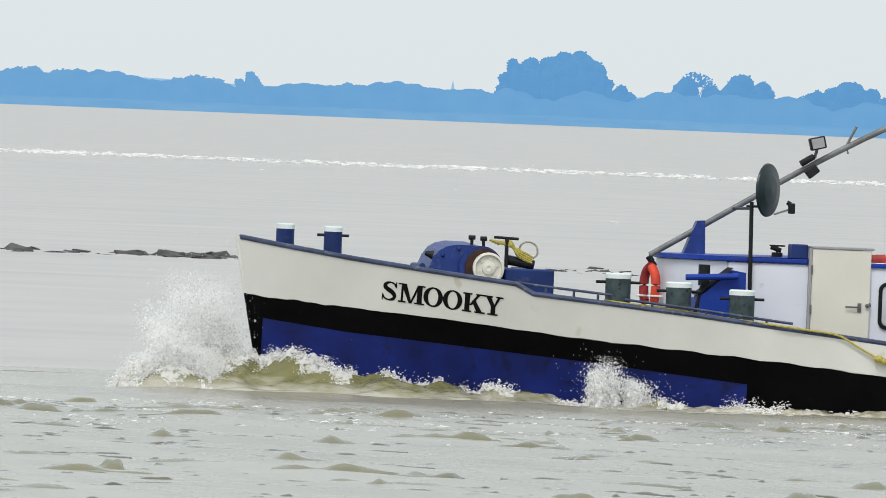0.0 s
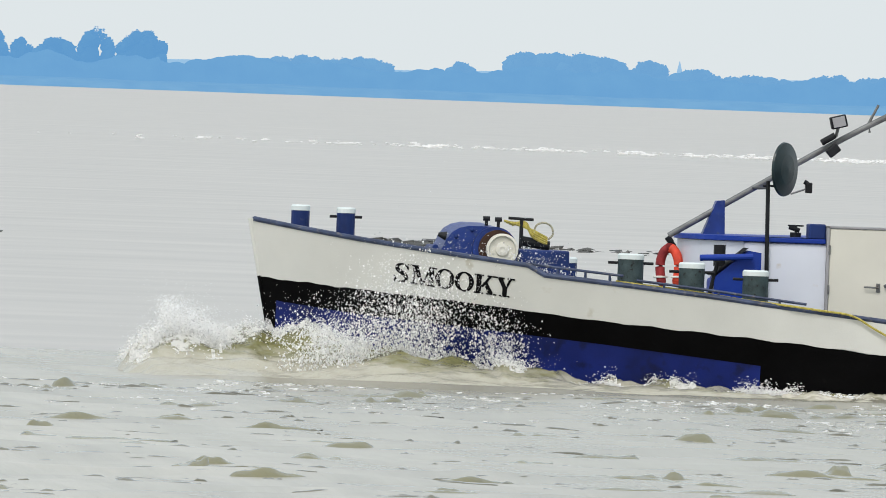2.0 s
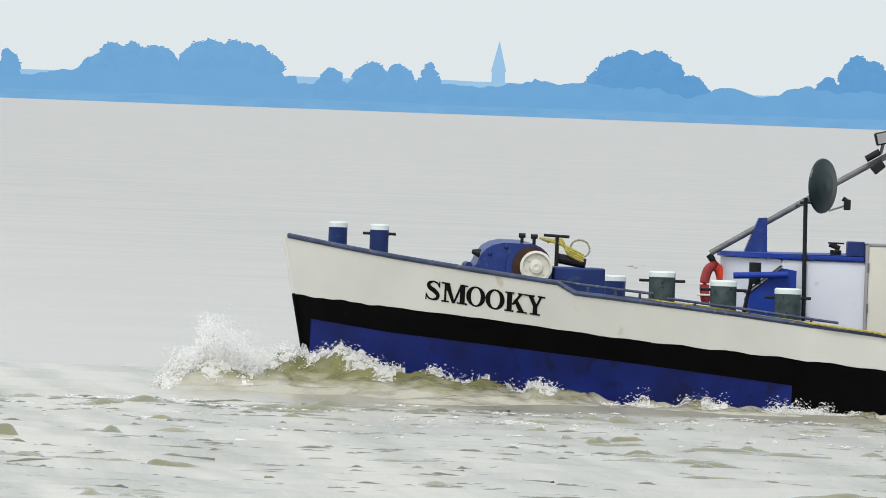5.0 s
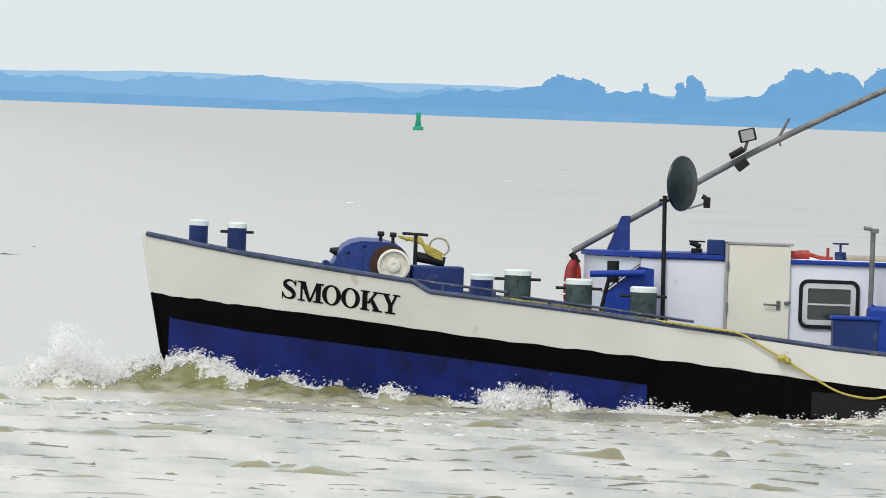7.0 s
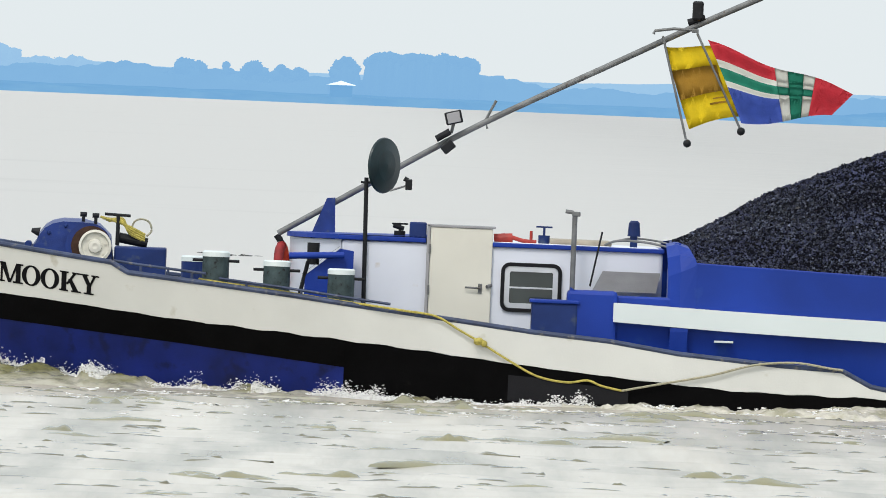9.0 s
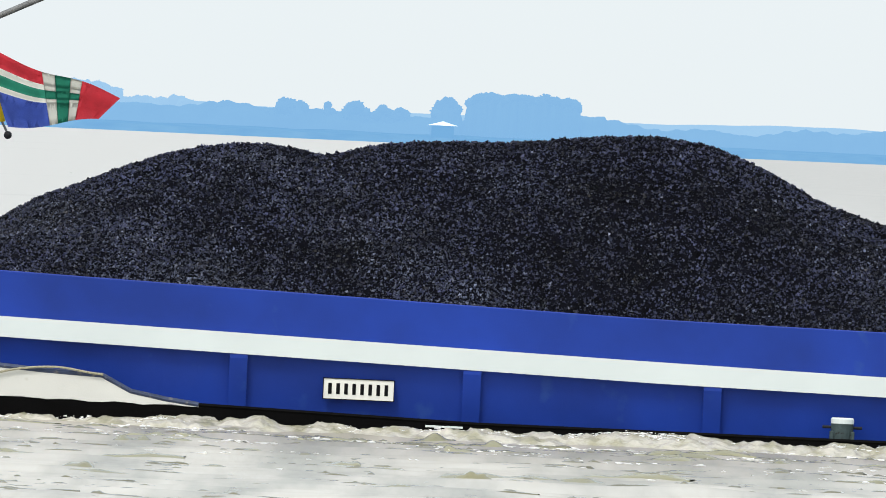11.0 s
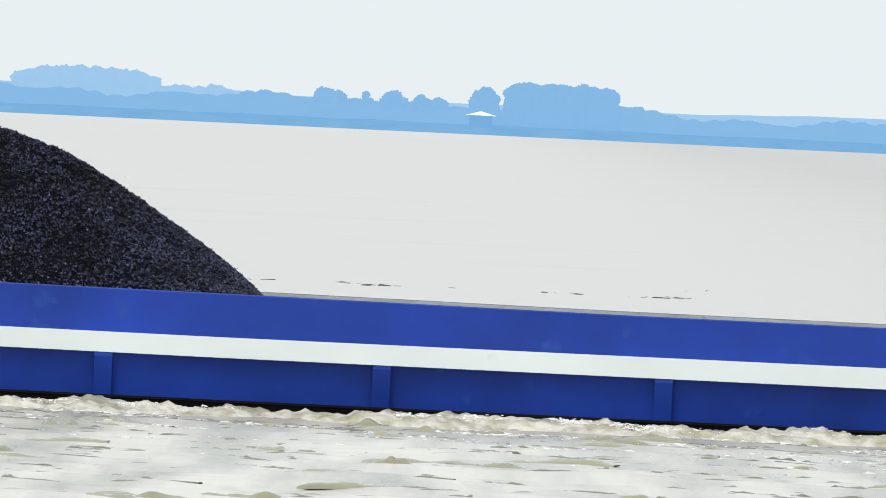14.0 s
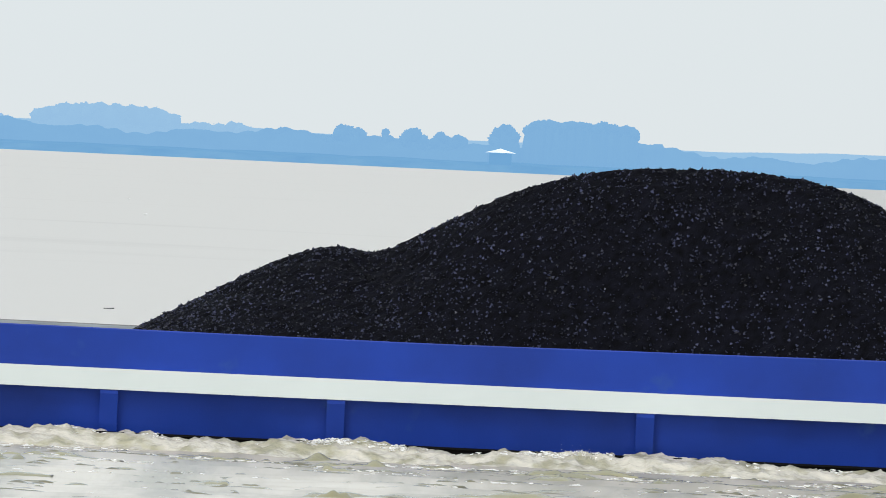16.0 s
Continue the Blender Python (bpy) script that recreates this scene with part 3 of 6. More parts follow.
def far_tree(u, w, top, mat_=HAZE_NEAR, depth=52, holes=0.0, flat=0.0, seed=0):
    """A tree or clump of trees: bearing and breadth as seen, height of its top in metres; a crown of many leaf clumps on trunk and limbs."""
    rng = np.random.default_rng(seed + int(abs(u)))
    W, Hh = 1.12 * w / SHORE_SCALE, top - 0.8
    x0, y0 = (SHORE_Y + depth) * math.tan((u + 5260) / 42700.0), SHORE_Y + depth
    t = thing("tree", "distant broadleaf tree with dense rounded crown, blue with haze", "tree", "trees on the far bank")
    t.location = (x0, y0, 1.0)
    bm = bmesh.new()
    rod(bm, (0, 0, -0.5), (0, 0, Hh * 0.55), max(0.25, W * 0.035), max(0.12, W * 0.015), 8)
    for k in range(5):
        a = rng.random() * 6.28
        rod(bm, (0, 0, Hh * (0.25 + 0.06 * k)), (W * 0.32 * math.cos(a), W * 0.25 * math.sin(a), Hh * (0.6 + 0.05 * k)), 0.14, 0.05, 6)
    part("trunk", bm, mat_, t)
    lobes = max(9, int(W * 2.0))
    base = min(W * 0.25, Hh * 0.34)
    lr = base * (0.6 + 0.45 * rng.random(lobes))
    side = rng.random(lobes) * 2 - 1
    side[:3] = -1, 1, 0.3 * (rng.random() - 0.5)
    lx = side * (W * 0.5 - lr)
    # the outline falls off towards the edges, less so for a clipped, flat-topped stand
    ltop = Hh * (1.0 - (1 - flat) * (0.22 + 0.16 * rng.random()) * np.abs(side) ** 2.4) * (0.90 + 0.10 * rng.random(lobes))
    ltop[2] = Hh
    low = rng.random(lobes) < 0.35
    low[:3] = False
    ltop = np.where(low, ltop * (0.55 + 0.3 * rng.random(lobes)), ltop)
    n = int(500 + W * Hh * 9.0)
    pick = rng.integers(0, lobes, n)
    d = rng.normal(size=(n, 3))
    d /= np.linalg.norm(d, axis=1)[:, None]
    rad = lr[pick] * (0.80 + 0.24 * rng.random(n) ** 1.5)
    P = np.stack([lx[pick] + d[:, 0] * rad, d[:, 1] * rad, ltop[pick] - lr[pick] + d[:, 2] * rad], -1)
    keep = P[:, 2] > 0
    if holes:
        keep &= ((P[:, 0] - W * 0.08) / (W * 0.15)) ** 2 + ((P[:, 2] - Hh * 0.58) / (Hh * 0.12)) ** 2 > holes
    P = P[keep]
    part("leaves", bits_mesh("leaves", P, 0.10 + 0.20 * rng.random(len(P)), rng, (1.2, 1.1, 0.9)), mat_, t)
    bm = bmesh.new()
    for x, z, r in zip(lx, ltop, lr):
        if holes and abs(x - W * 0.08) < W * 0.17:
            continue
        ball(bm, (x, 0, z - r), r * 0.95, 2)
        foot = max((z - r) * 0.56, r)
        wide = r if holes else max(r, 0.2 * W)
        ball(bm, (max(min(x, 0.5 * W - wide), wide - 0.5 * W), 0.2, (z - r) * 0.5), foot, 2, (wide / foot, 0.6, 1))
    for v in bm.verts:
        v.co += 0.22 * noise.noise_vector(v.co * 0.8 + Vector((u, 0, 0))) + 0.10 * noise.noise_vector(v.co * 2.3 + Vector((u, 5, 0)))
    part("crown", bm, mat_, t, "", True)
    return t


def far_shore():
    far_ground()
    far_hedge()
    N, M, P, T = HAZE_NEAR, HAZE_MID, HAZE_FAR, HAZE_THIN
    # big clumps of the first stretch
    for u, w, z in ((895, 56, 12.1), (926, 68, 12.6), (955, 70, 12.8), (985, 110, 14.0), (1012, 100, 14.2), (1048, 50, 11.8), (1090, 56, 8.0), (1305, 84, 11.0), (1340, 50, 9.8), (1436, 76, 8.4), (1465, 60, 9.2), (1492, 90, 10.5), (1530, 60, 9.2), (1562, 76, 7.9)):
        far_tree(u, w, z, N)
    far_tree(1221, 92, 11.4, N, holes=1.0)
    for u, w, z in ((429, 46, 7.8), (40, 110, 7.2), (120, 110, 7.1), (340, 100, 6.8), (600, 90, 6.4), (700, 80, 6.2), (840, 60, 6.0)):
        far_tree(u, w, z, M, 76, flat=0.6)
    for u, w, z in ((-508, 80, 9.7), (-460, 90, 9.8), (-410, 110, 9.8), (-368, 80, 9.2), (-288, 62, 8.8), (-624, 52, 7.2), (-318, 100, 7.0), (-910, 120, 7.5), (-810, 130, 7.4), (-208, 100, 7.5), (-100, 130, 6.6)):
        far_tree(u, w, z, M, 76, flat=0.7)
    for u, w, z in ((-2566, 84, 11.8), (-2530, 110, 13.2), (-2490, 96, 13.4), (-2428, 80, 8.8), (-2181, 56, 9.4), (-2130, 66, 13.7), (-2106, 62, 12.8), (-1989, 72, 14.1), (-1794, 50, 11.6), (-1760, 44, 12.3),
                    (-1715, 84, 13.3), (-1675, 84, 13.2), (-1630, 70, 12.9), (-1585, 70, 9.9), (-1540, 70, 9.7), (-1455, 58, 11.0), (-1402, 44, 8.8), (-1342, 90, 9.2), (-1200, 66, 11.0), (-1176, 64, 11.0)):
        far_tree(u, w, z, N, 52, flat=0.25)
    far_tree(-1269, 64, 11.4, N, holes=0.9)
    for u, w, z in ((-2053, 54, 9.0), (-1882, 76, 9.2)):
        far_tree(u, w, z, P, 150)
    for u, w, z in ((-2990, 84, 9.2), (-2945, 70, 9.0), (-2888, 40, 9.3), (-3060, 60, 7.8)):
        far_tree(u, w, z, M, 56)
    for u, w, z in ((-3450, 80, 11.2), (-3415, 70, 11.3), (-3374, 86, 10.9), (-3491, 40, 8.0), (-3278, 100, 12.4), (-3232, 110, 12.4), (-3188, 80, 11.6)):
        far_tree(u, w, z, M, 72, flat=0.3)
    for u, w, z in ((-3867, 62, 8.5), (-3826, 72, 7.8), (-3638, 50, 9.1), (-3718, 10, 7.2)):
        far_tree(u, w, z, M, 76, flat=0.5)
    # the last stretch of woods, painted with paler haze, with a square stand of tall trees
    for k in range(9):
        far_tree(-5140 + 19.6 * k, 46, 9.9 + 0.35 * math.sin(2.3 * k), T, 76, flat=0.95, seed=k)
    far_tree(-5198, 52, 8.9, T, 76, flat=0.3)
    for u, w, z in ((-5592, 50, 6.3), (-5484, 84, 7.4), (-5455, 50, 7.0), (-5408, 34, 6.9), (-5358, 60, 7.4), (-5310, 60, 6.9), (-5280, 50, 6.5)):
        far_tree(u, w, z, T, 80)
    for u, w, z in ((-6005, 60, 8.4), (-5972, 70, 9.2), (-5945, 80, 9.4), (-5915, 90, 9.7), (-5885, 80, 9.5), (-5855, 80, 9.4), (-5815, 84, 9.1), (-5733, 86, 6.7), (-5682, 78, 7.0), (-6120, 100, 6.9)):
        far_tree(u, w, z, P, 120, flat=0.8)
    # spires
    for u, h, w in ((-2766, 128, 24), (-236, 78, 14), (790, 66, 10)):
        c = thing("church_tower", "distant slender church spire, pale blue with haze", "church", "church towers on the far bank")
        c.location = ((SHORE_Y + 260) * math.tan((u + 5260) / 42700.0), SHORE_Y + 260, 1.0)
        z, r = h / SHORE_SCALE, w / SHORE_SCALE / 2
        bm = bmesh.new()
        box(bm, (-r, -r, 0), (r, r, z * 0.55))
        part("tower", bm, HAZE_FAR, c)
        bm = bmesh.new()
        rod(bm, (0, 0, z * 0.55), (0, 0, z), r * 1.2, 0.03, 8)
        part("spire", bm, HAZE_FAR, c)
    # small pale-roofed house before the woods
    hse = thing("house", "small distant house with a low pale roof", "house")
    hse.location = (shore_x(-5203), SHORE_Y + 12, 2.4)
    bm = bmesh.new()
    box(bm, (-2.1, -2, -2), (2.1, 2, 1.3))
    part("wall", bm, HAZE_MID, hse)
    bm = bmesh.new()
    for sx in (-1, 1):
        sheet(bm, [[(sx * 2.9, -2.4, 1.2), (sx * 2.9, 2.4, 1.2)], [(0, -2.4, 2.0), (0, 2.4, 2.0)]])
    bm.faces.new([bm.verts.new(p) for p in ((-2.9, -2.4, 1.2), (2.9, -2.4, 1.2), (0, -2.4, 2.0))])
    part("roof", bm, HAZE_PALE, hse)


far_shore()


# ---- out on the water ----
def at_view(u, y):
    return y * math.tan((u + 5260) / 42700.0)


def stone_dam():
    """Half-drowned stones of a training wall."""
    rng = np.random.default_rng(3)
    groups = ((-110, 12, 6, 0.2), (40, 30, 10, 0.35), (120, 30, 10, 0.3), (225, 40, 8, 0.2), (300, 70, 40, 0.5), (360, 40, 20, 0.4), (420, 60, 16, 0.3), (520, 60, 14, 0.3), (900, 120, 26, 0.2), (1040, 120, 26, 0.2),
              (-640, 60, 30, 0.55), (-700, 60, 30, 0.45), (-800, 60, 36, 0.55), (-870, 40, 24, 0.45), (-560, 60, 20, 0.3), (-480, 90, 20, 0.3), (-60, 240, 30, 0.2), (-300, 200, 30, 0.25),
              (-1480, 90, 14, 0.22), (-1600, 60, 6, 0.15), (-2290, 20, 8, 0.3), (-2140, 50, 8, 0.15), (-2520, 30, 5, 0.15), (-4800, 30, 4, 0.06), (-5640, 70, 8, 0.04))
    dam = []
    for u, w, n, h in groups:
        uu = u + w * rng.normal(size=n) * 0.5
        y = 650 + 4 * rng.normal(size=n)
        P = np.stack([y * np.tan((uu + 5260) / 42700.0), y, -0.05 + 0.2 * h * rng.random(n)], -1)
        ob = part("stone_heap", bits_mesh("stone_heap", P, 0.08 + h * 0.38 * rng.random(n), rng, (1.9, 1.2, 0.6)), ROCK)
        tagged(ob, "low heap of dark wet stones awash in the river", "stones", "stones of the drowned dam", "stuff")
    for u in (-5840, -5560, -5400, -5290, -5060, -4900, -4850):
        n = 9
        uu = u + 55 * rng.normal(size=n) * 0.5
        y = 620 + 2 * rng.normal(size=n)
        P = np.stack([y * np.tan((uu + 5260) / 42700.0), y, -0.04 + 0.05 * rng.random(n)], -1)
        ob = part("stone_heap", bits_mesh("stone_heap", P, 0.03 + 0.06 * rng.random(n), rng, (2.8, 1.2, 0.4)), ROCK)
        tagged(ob, "flat dark stones just awash in the river", "stones", "stones of the drowned dam", "stuff")


def surf_line():
    """The white line of broken water over a far sandbank."""
    rng = np.random.default_rng(8)
    n = 2600
    u = -1500 + 3600 * rng.random(n)
    thick = 0.5 + 0.5 * np.sin(u * 0.021) * np.sin(u * 0.013 + 1)
    keep = rng.random(n) < np.clip((u + 1300) / 1500, 0.04, 1) * (0.25 + 0.75 * thick)
    u = u[keep]
    n = len(u)
    y = 1530 + 12 * rng.normal(size=n)
    P = np.stack([y * np.tan((u + 5260) / 42700.0), y, 0.02 + 0.16 * rng.random(n)], -1)
    ob = part("surf", bits_mesh("surf", P, 0.05 + 0.15 * rng.random(n) ** 2, rng, (2.6, 1.5, 0.5)), FOAM)
    tagged(ob, "thin broken line of white surf over a sandbank", "surf", kind="stuff")
    n = 22
    u = -6200 + 7800 * rng.random(n)
    y = 800 + 900 * rng.random(n)
    P = np.stack([y * np.tan((u + 5260) / 42700.0), y, 0.0 + 0.05 * rng.random(n)], -1)
    ob = part("whitecaps", bits_mesh("whitecaps", P, 0.03 + 0.07 * rng.random(n) ** 2, rng, (2.6, 1.5, 0.4)), FOAM)
    tagged(ob, "scattered small whitecaps far out on the river", "whitecap", kind="stuff")


def buoy():
    b = thing("navigation_buoy", "green lattice-topped navigation buoy floating in the river", "buoy")
    b.location = (at_view(-4118, 2780), 2780, 0)
    bm = bmesh.new()
    rod(bm, (0, 0, -0.5), (0, 0, 0.35), 0.62, 0.62, 20)
    rod(bm, (0, 0, 0.35), (0, 0, 0.5), 0.62, 0.4, 20)
    part("float", bm, BUOYGREEN, b)
    bm = bmesh.new()
    for k in range(4):
        a = math.pi / 4 + k * math.pi / 2
        rod(bm, (0.45 * math.cos(a), 0.45 * math.sin(a), 0.4), (0.2 * math.cos(a), 0.2 * math.sin(a), 1.5), 0.09)
    rod(bm, (0, 0, 0.45), (0, 0, 1.5), 0.22, 0.2)
    part("tower", bm, BUOYGREEN, b)
    bm = bmesh.new()
    rod(bm, (0, 0, 1.5), (0, 0, 2.05), 0.34, 0.30)
    part("topmark", bm, BUOYGREEN, b)


stone_dam()
surf_line()
buoy()

# ---- the ship: x runs aft from the stem, y away from the near side, z up from the water ----
HALF = 4.1
END = 66.0
CAP_S = (-0.02, 0.74, 1.57, 2.81, 3.92, 4.17, 5.28, 6.52, 7.76, 8.99, 10.07, 11.2, 12.2, 13.68, 14.59, 15.01, 15.51, 16.0)
CAP_Z = (2.37, 2.24, 2.11, 1.95, 1.82, 1.68, 1.58, 1.46, 1.32, 1.19, 1.07, 0.98, 0.84, 0.73, 0.69, 0.48, 0.39, 0.33)


def cap_z(s):
    return float(np.interp(s, CAP_S, CAP_Z))


def white_z(s):
    """Where the white bulwark meets the black band."""
    z = float(np.interp(s, (0.0, 1.6, 2.92, 4.89, 6.54, 8.19, 9.84, 11.4, 13.05, 14.36, 16.0), (1.50, 1.35, 1.24, 1.03, 0.90, 0.76, 0.59, 0.45, 0.33, 0.31, 0.30)))
    return min(z + 0.008 * math.sin(9 * s) + 0.006 * math.sin(23 * s + 1), cap_z(s) - 0.02)


def edge_z(s):
    """The top of the low black side beside the hold."""
    return float(np.interp(s, (16.0, 20.0, 26.0, 34.0, 66.0), (0.32, 0.22, 0.22, 0.20, 0.20)))


def blue_z(s):
    return float(np.interp(s, (0.0, 0.5, 1.56, 2.96, 4.99, 7.36), (1.22, 1.12, 0.98, 0.86, 0.68, 0.44)))


def half(s, z):
    """Half-breadth of the hull."""
    s0 = 0.2 * (2.37 - z)
    u = min(max((s - s0) / (8.0 + 0.8 * (2.37 - z)), 0.0), 1.0)
    b = HALF * (1 - (1 - u) ** 2.0)
    if s > END - 6:
        b *= 1 - 0.25 * ((s - END + 6) / 6) ** 2
    return b


def stations(a, b, step=0.3):
    n = max(2, int((b - a) / step) + 1)
    return [a + (b - a) * k / (n - 1) for k in range(n)]


def skin(side, ss, low, high, out=0.0, levels=6):
    bm = bmesh.new()
    rows = []
    for s in ss:
        row = []
        for k in range(levels + 1):
            z = low(s) + (high(s) - low(s)) * k / levels
            x = max(s, 0.2 * (2.37 - z))
            row.append((x, side * (half(s, z) + out), z))
        rows.append(row)
    return sheet(bm, rows)


ship = thing("cargo_ship", "long inland cargo ship, white bulwark, black band, blue sides", "ship")


def hull():
    fore = sorted(set(stations(0.0, 1.5, 0.06) + stations(1.5, 16.0, 0.2)) | set(CAP_S[1:]))
    for side in (-1, 1):
        part("bulwark_plating", skin(side, fore, white_z, cap_z, 0.012), WHITE, ship, "white bulwark with scuffs and faint rust")
        part("black_band", skin(side, [s for s in fore if s <= 7.36] + [7.36], blue_z, white_z, 0.006), BLACK, ship, "black tarred band")
        part("bottom_plating", skin(side, [s for s in fore if s <= 7.36] + [7.36], lambda s: -1.2, blue_z), BOTTOM, ship, "blue painted lower hull, wet and stained")
        part("black_side", skin(side, stations(7.36, 16.0, 0.3), lambda s: -1.2, white_z), BLACK, ship, "black lower hull")
        part("low_side", skin(side, stations(16.0, END, 1.0), lambda s: -1.2, edge_z), BLACK, ship, "low black ship's side beside the hold")
        # black over the blue stem: tar, and the bow's shadow drawn as plating
        part("bow_shadow_plate", skin(side, stations(0.05, 0.42, 0.06), lambda s: -1.0, lambda s: blue_z(s) + 0.02, 0.008), BLACK, ship, "black tarred stem plates with bow shadow painted in")
        # narrow upright strip, slightly proud of the lower bow
        part("tunnel_edge", skin(side, stations(1.06, 1.12, 0.03), lambda s: 0.05, lambda s: blue_z(s) - 0.10, 0.010, 3), BOTTOM, ship, "narrow upright strip on the lower bow plating")
        bm = bmesh.new()
        pipe(bm, [(s, side * (half(s, cap_z(s)) - 0.01), cap_z(s) - 0.005) for s in fore[1:]], 0.040, 8)
        part("bulwark_cap", bm, CAPBLUE, ship, "slate blue rounded cap rail")
        part("bulwark_lining", skin(side, fore[6:], lambda s: cap_z(s) - 0.5, lambda s: cap_z(s) - 0.02, -0.04), WHITE, ship)
        bm = bmesh.new()
        pipe(bm, [(s, side * (half(s, edge_z(s)) - 0.02), edge_z(s)) for s in stations(16.0, END, 2.0)], 0.035, 6)
        part("deck_edge", bm, BLACK, ship)
    bm = bmesh.new()
    sheet(bm, [[(s, -max(half(s, cap_z(s) - 0.5) - 0.06, 0.01), cap_z(s) - 0.48 if s < 14.5 else 0.22), (s, max(half(s, cap_z(s) - 0.5) - 0.06, 0.01), cap_z(s) - 0.48 if s < 14.5 else 0.22)] for s in fore if s > 1.0])
    part("fore_deck", bm, DECK, ship, "worn grey-green deck")
    for side in (-1, 1):
        bm = bmesh.new()
        sheet(bm, [[(s, side * (half(s, 0.2) - 0.02), edge_z(s)), (s, side * 3.45, edge_z(s))] for s in stations(16.0, END, 2.0)])
        part("side_deck", bm, DECK, ship, "narrow side deck")
    bm = bmesh.new()
    box(bm, (END - 0.05, -3.1, -1.2), (END, 3.1, 0.6))
    part("transom", bm, BLACK, ship)
    bm = bmesh.new()
    sheet(bm, [[(60.0, -3.6, 0.25), (60.0, 3.6, 0.25)], [(END, -3.0, 0.3), (END, 3.0, 0.3)]])
    part("aft_deck", bm, DECK, ship)
    bm = bmesh.new()
    pipe(bm, [(0.2 * (2.37 - z) - 0.012, 0, z) for z in (2.36, 1.9, 1.5)], 0.03, 8)
    part("stem_bar", bm, WHITE, ship)
    bm = bmesh.new()
    pipe(bm, [(0.2 * (2.37 - z) - 0.012, 0, z) for z in (1.5, 0.9, 0.3, -0.4)], 0.03, 8)
    part("stem_foot", bm, BLACK, ship)


# strokes of the slab-serif capitals: left and right at the foot, left and right at the top, foot and top heights
STROKES = {
    "M": ((0.11, 0.20, 0.11, 0.20, 0, 1), (0.44, 0.56, 0.08, 0.31, 0, 1), (0.47, 0.55, 0.76, 0.86, 0, 1), (0.75, 0.95, 0.75, 0.95, 0, 1),
          (0, 0.31, 0, 0.31, 0, 0.08), (0.64, 1.06, 0.64, 1.06, 0, 0.08), (-0.02, 0.28, -0.02, 0.28, 0.92, 1), (0.78, 1.06, 0.78, 1.06, 0.92, 1)),
    "K": ((0.10, 0.34, 0.10, 0.34, 0, 1), (0.30, 0.44, 0.72, 0.86, 0.36, 1), (0.70, 0.98, 0.42, 0.62, 0, 0.62),
          (0, 0.44, 0, 0.44, 0, 0.08), (0.58, 1.08, 0.58, 1.08, 0, 0.08), (0, 0.44, 0, 0.44, 0.92, 1), (0.60, 1.0, 0.60, 1.0, 0.92, 1)),
    "Y": ((0.38, 0.63, 0.38, 0.63, 0, 0.47), (0.38, 0.63, 0.06, 0.33, 0.44, 1), (0.50, 0.63, 0.76, 0.90, 0.44, 1),
          (0.22, 0.79, 0.22, 0.79, 0, 0.08), (-0.04, 0.46, -0.04, 0.46, 0.92, 1), (0.62, 1.04, 0.62, 1.04, 0.92, 1)),
    "S": ((0.02, 0.10, 0.02, 0.10, 0.0, 0.34), (0.84, 0.92, 0.84, 0.92, 0.68, 1.0)),
}


def letters():
    """The ship's name on the near bow, laid on the plating, in bold capitals with slab serifs."""
    s, tall = 2.03, 0.288
    for ch, wide in (("S", 0.235), ("M", 0.36), ("O", 0.28), ("O", 0.28), ("K", 0.31), ("Y", 0.27)):
        bm = bmesh.new()
        if ch == "S":
            pen = smooth_line([(0.86, 0.74, 0.09), (0.76, 0.89, 0.10), (0.50, 0.96, 0.09), (0.25, 0.87, 0.18), (0.19, 0.73, 0.24), (0.36, 0.59, 0.25),
                               (0.62, 0.47, 0.25), (0.80, 0.29, 0.24), (0.73, 0.12, 0.17), (0.48, 0.04, 0.09), (0.22, 0.10, 0.10), (0.07, 0.27, 0.09)], 5)
            edge = []
            for i, p in enumerate(pen):
                d = pen[min(i + 1, len(pen) - 1)] - pen[max(i - 1, 0)]
                d = Vector((d.x, d.y)).normalized() * p.z / 2
                edge.append([(p.x - d.y, 0, p.y + d.x), (p.x + d.y, 0, p.y - d.x)])
            sheet(bm, edge)
        if ch == "O":
            n = 36
            ring = [[bm.verts.new((0.5 + rx * math.cos(2 * math.pi * k / n), 0, 0.5 + rz * math.sin(2 * math.pi * k / n))) for k in range(n)] for rx, rz in ((0.51, 0.52), (0.26, 0.44))]
            for k in range(n):
                bm.faces.new((ring[0][k], ring[0][(k + 1) % n], ring[1][(k + 1) % n], ring[1][k]))
        for i, (a, b, c, d, lo, hi) in enumerate(STROKES.get(ch, ())):
            y = 0.0012 * (i + 1)
            bm.faces.new([bm.verts.new(p) for p in ((a, y, lo), (b, y, lo), (d, y, hi), (c, y, hi))])
        for v in bm.verts:
            a = s + v.co.x * (wide - 0.010)
            z = 1.495 - 0.108 * (a - 2.05) + v.co.z * tall
            v.co = Vector((a, -half(a, z) - 0.018 - v.co.y, z))
        part("letter", bm, INK, ship, "black painted serif letter %s" % ch)
        s += wide * 0.985


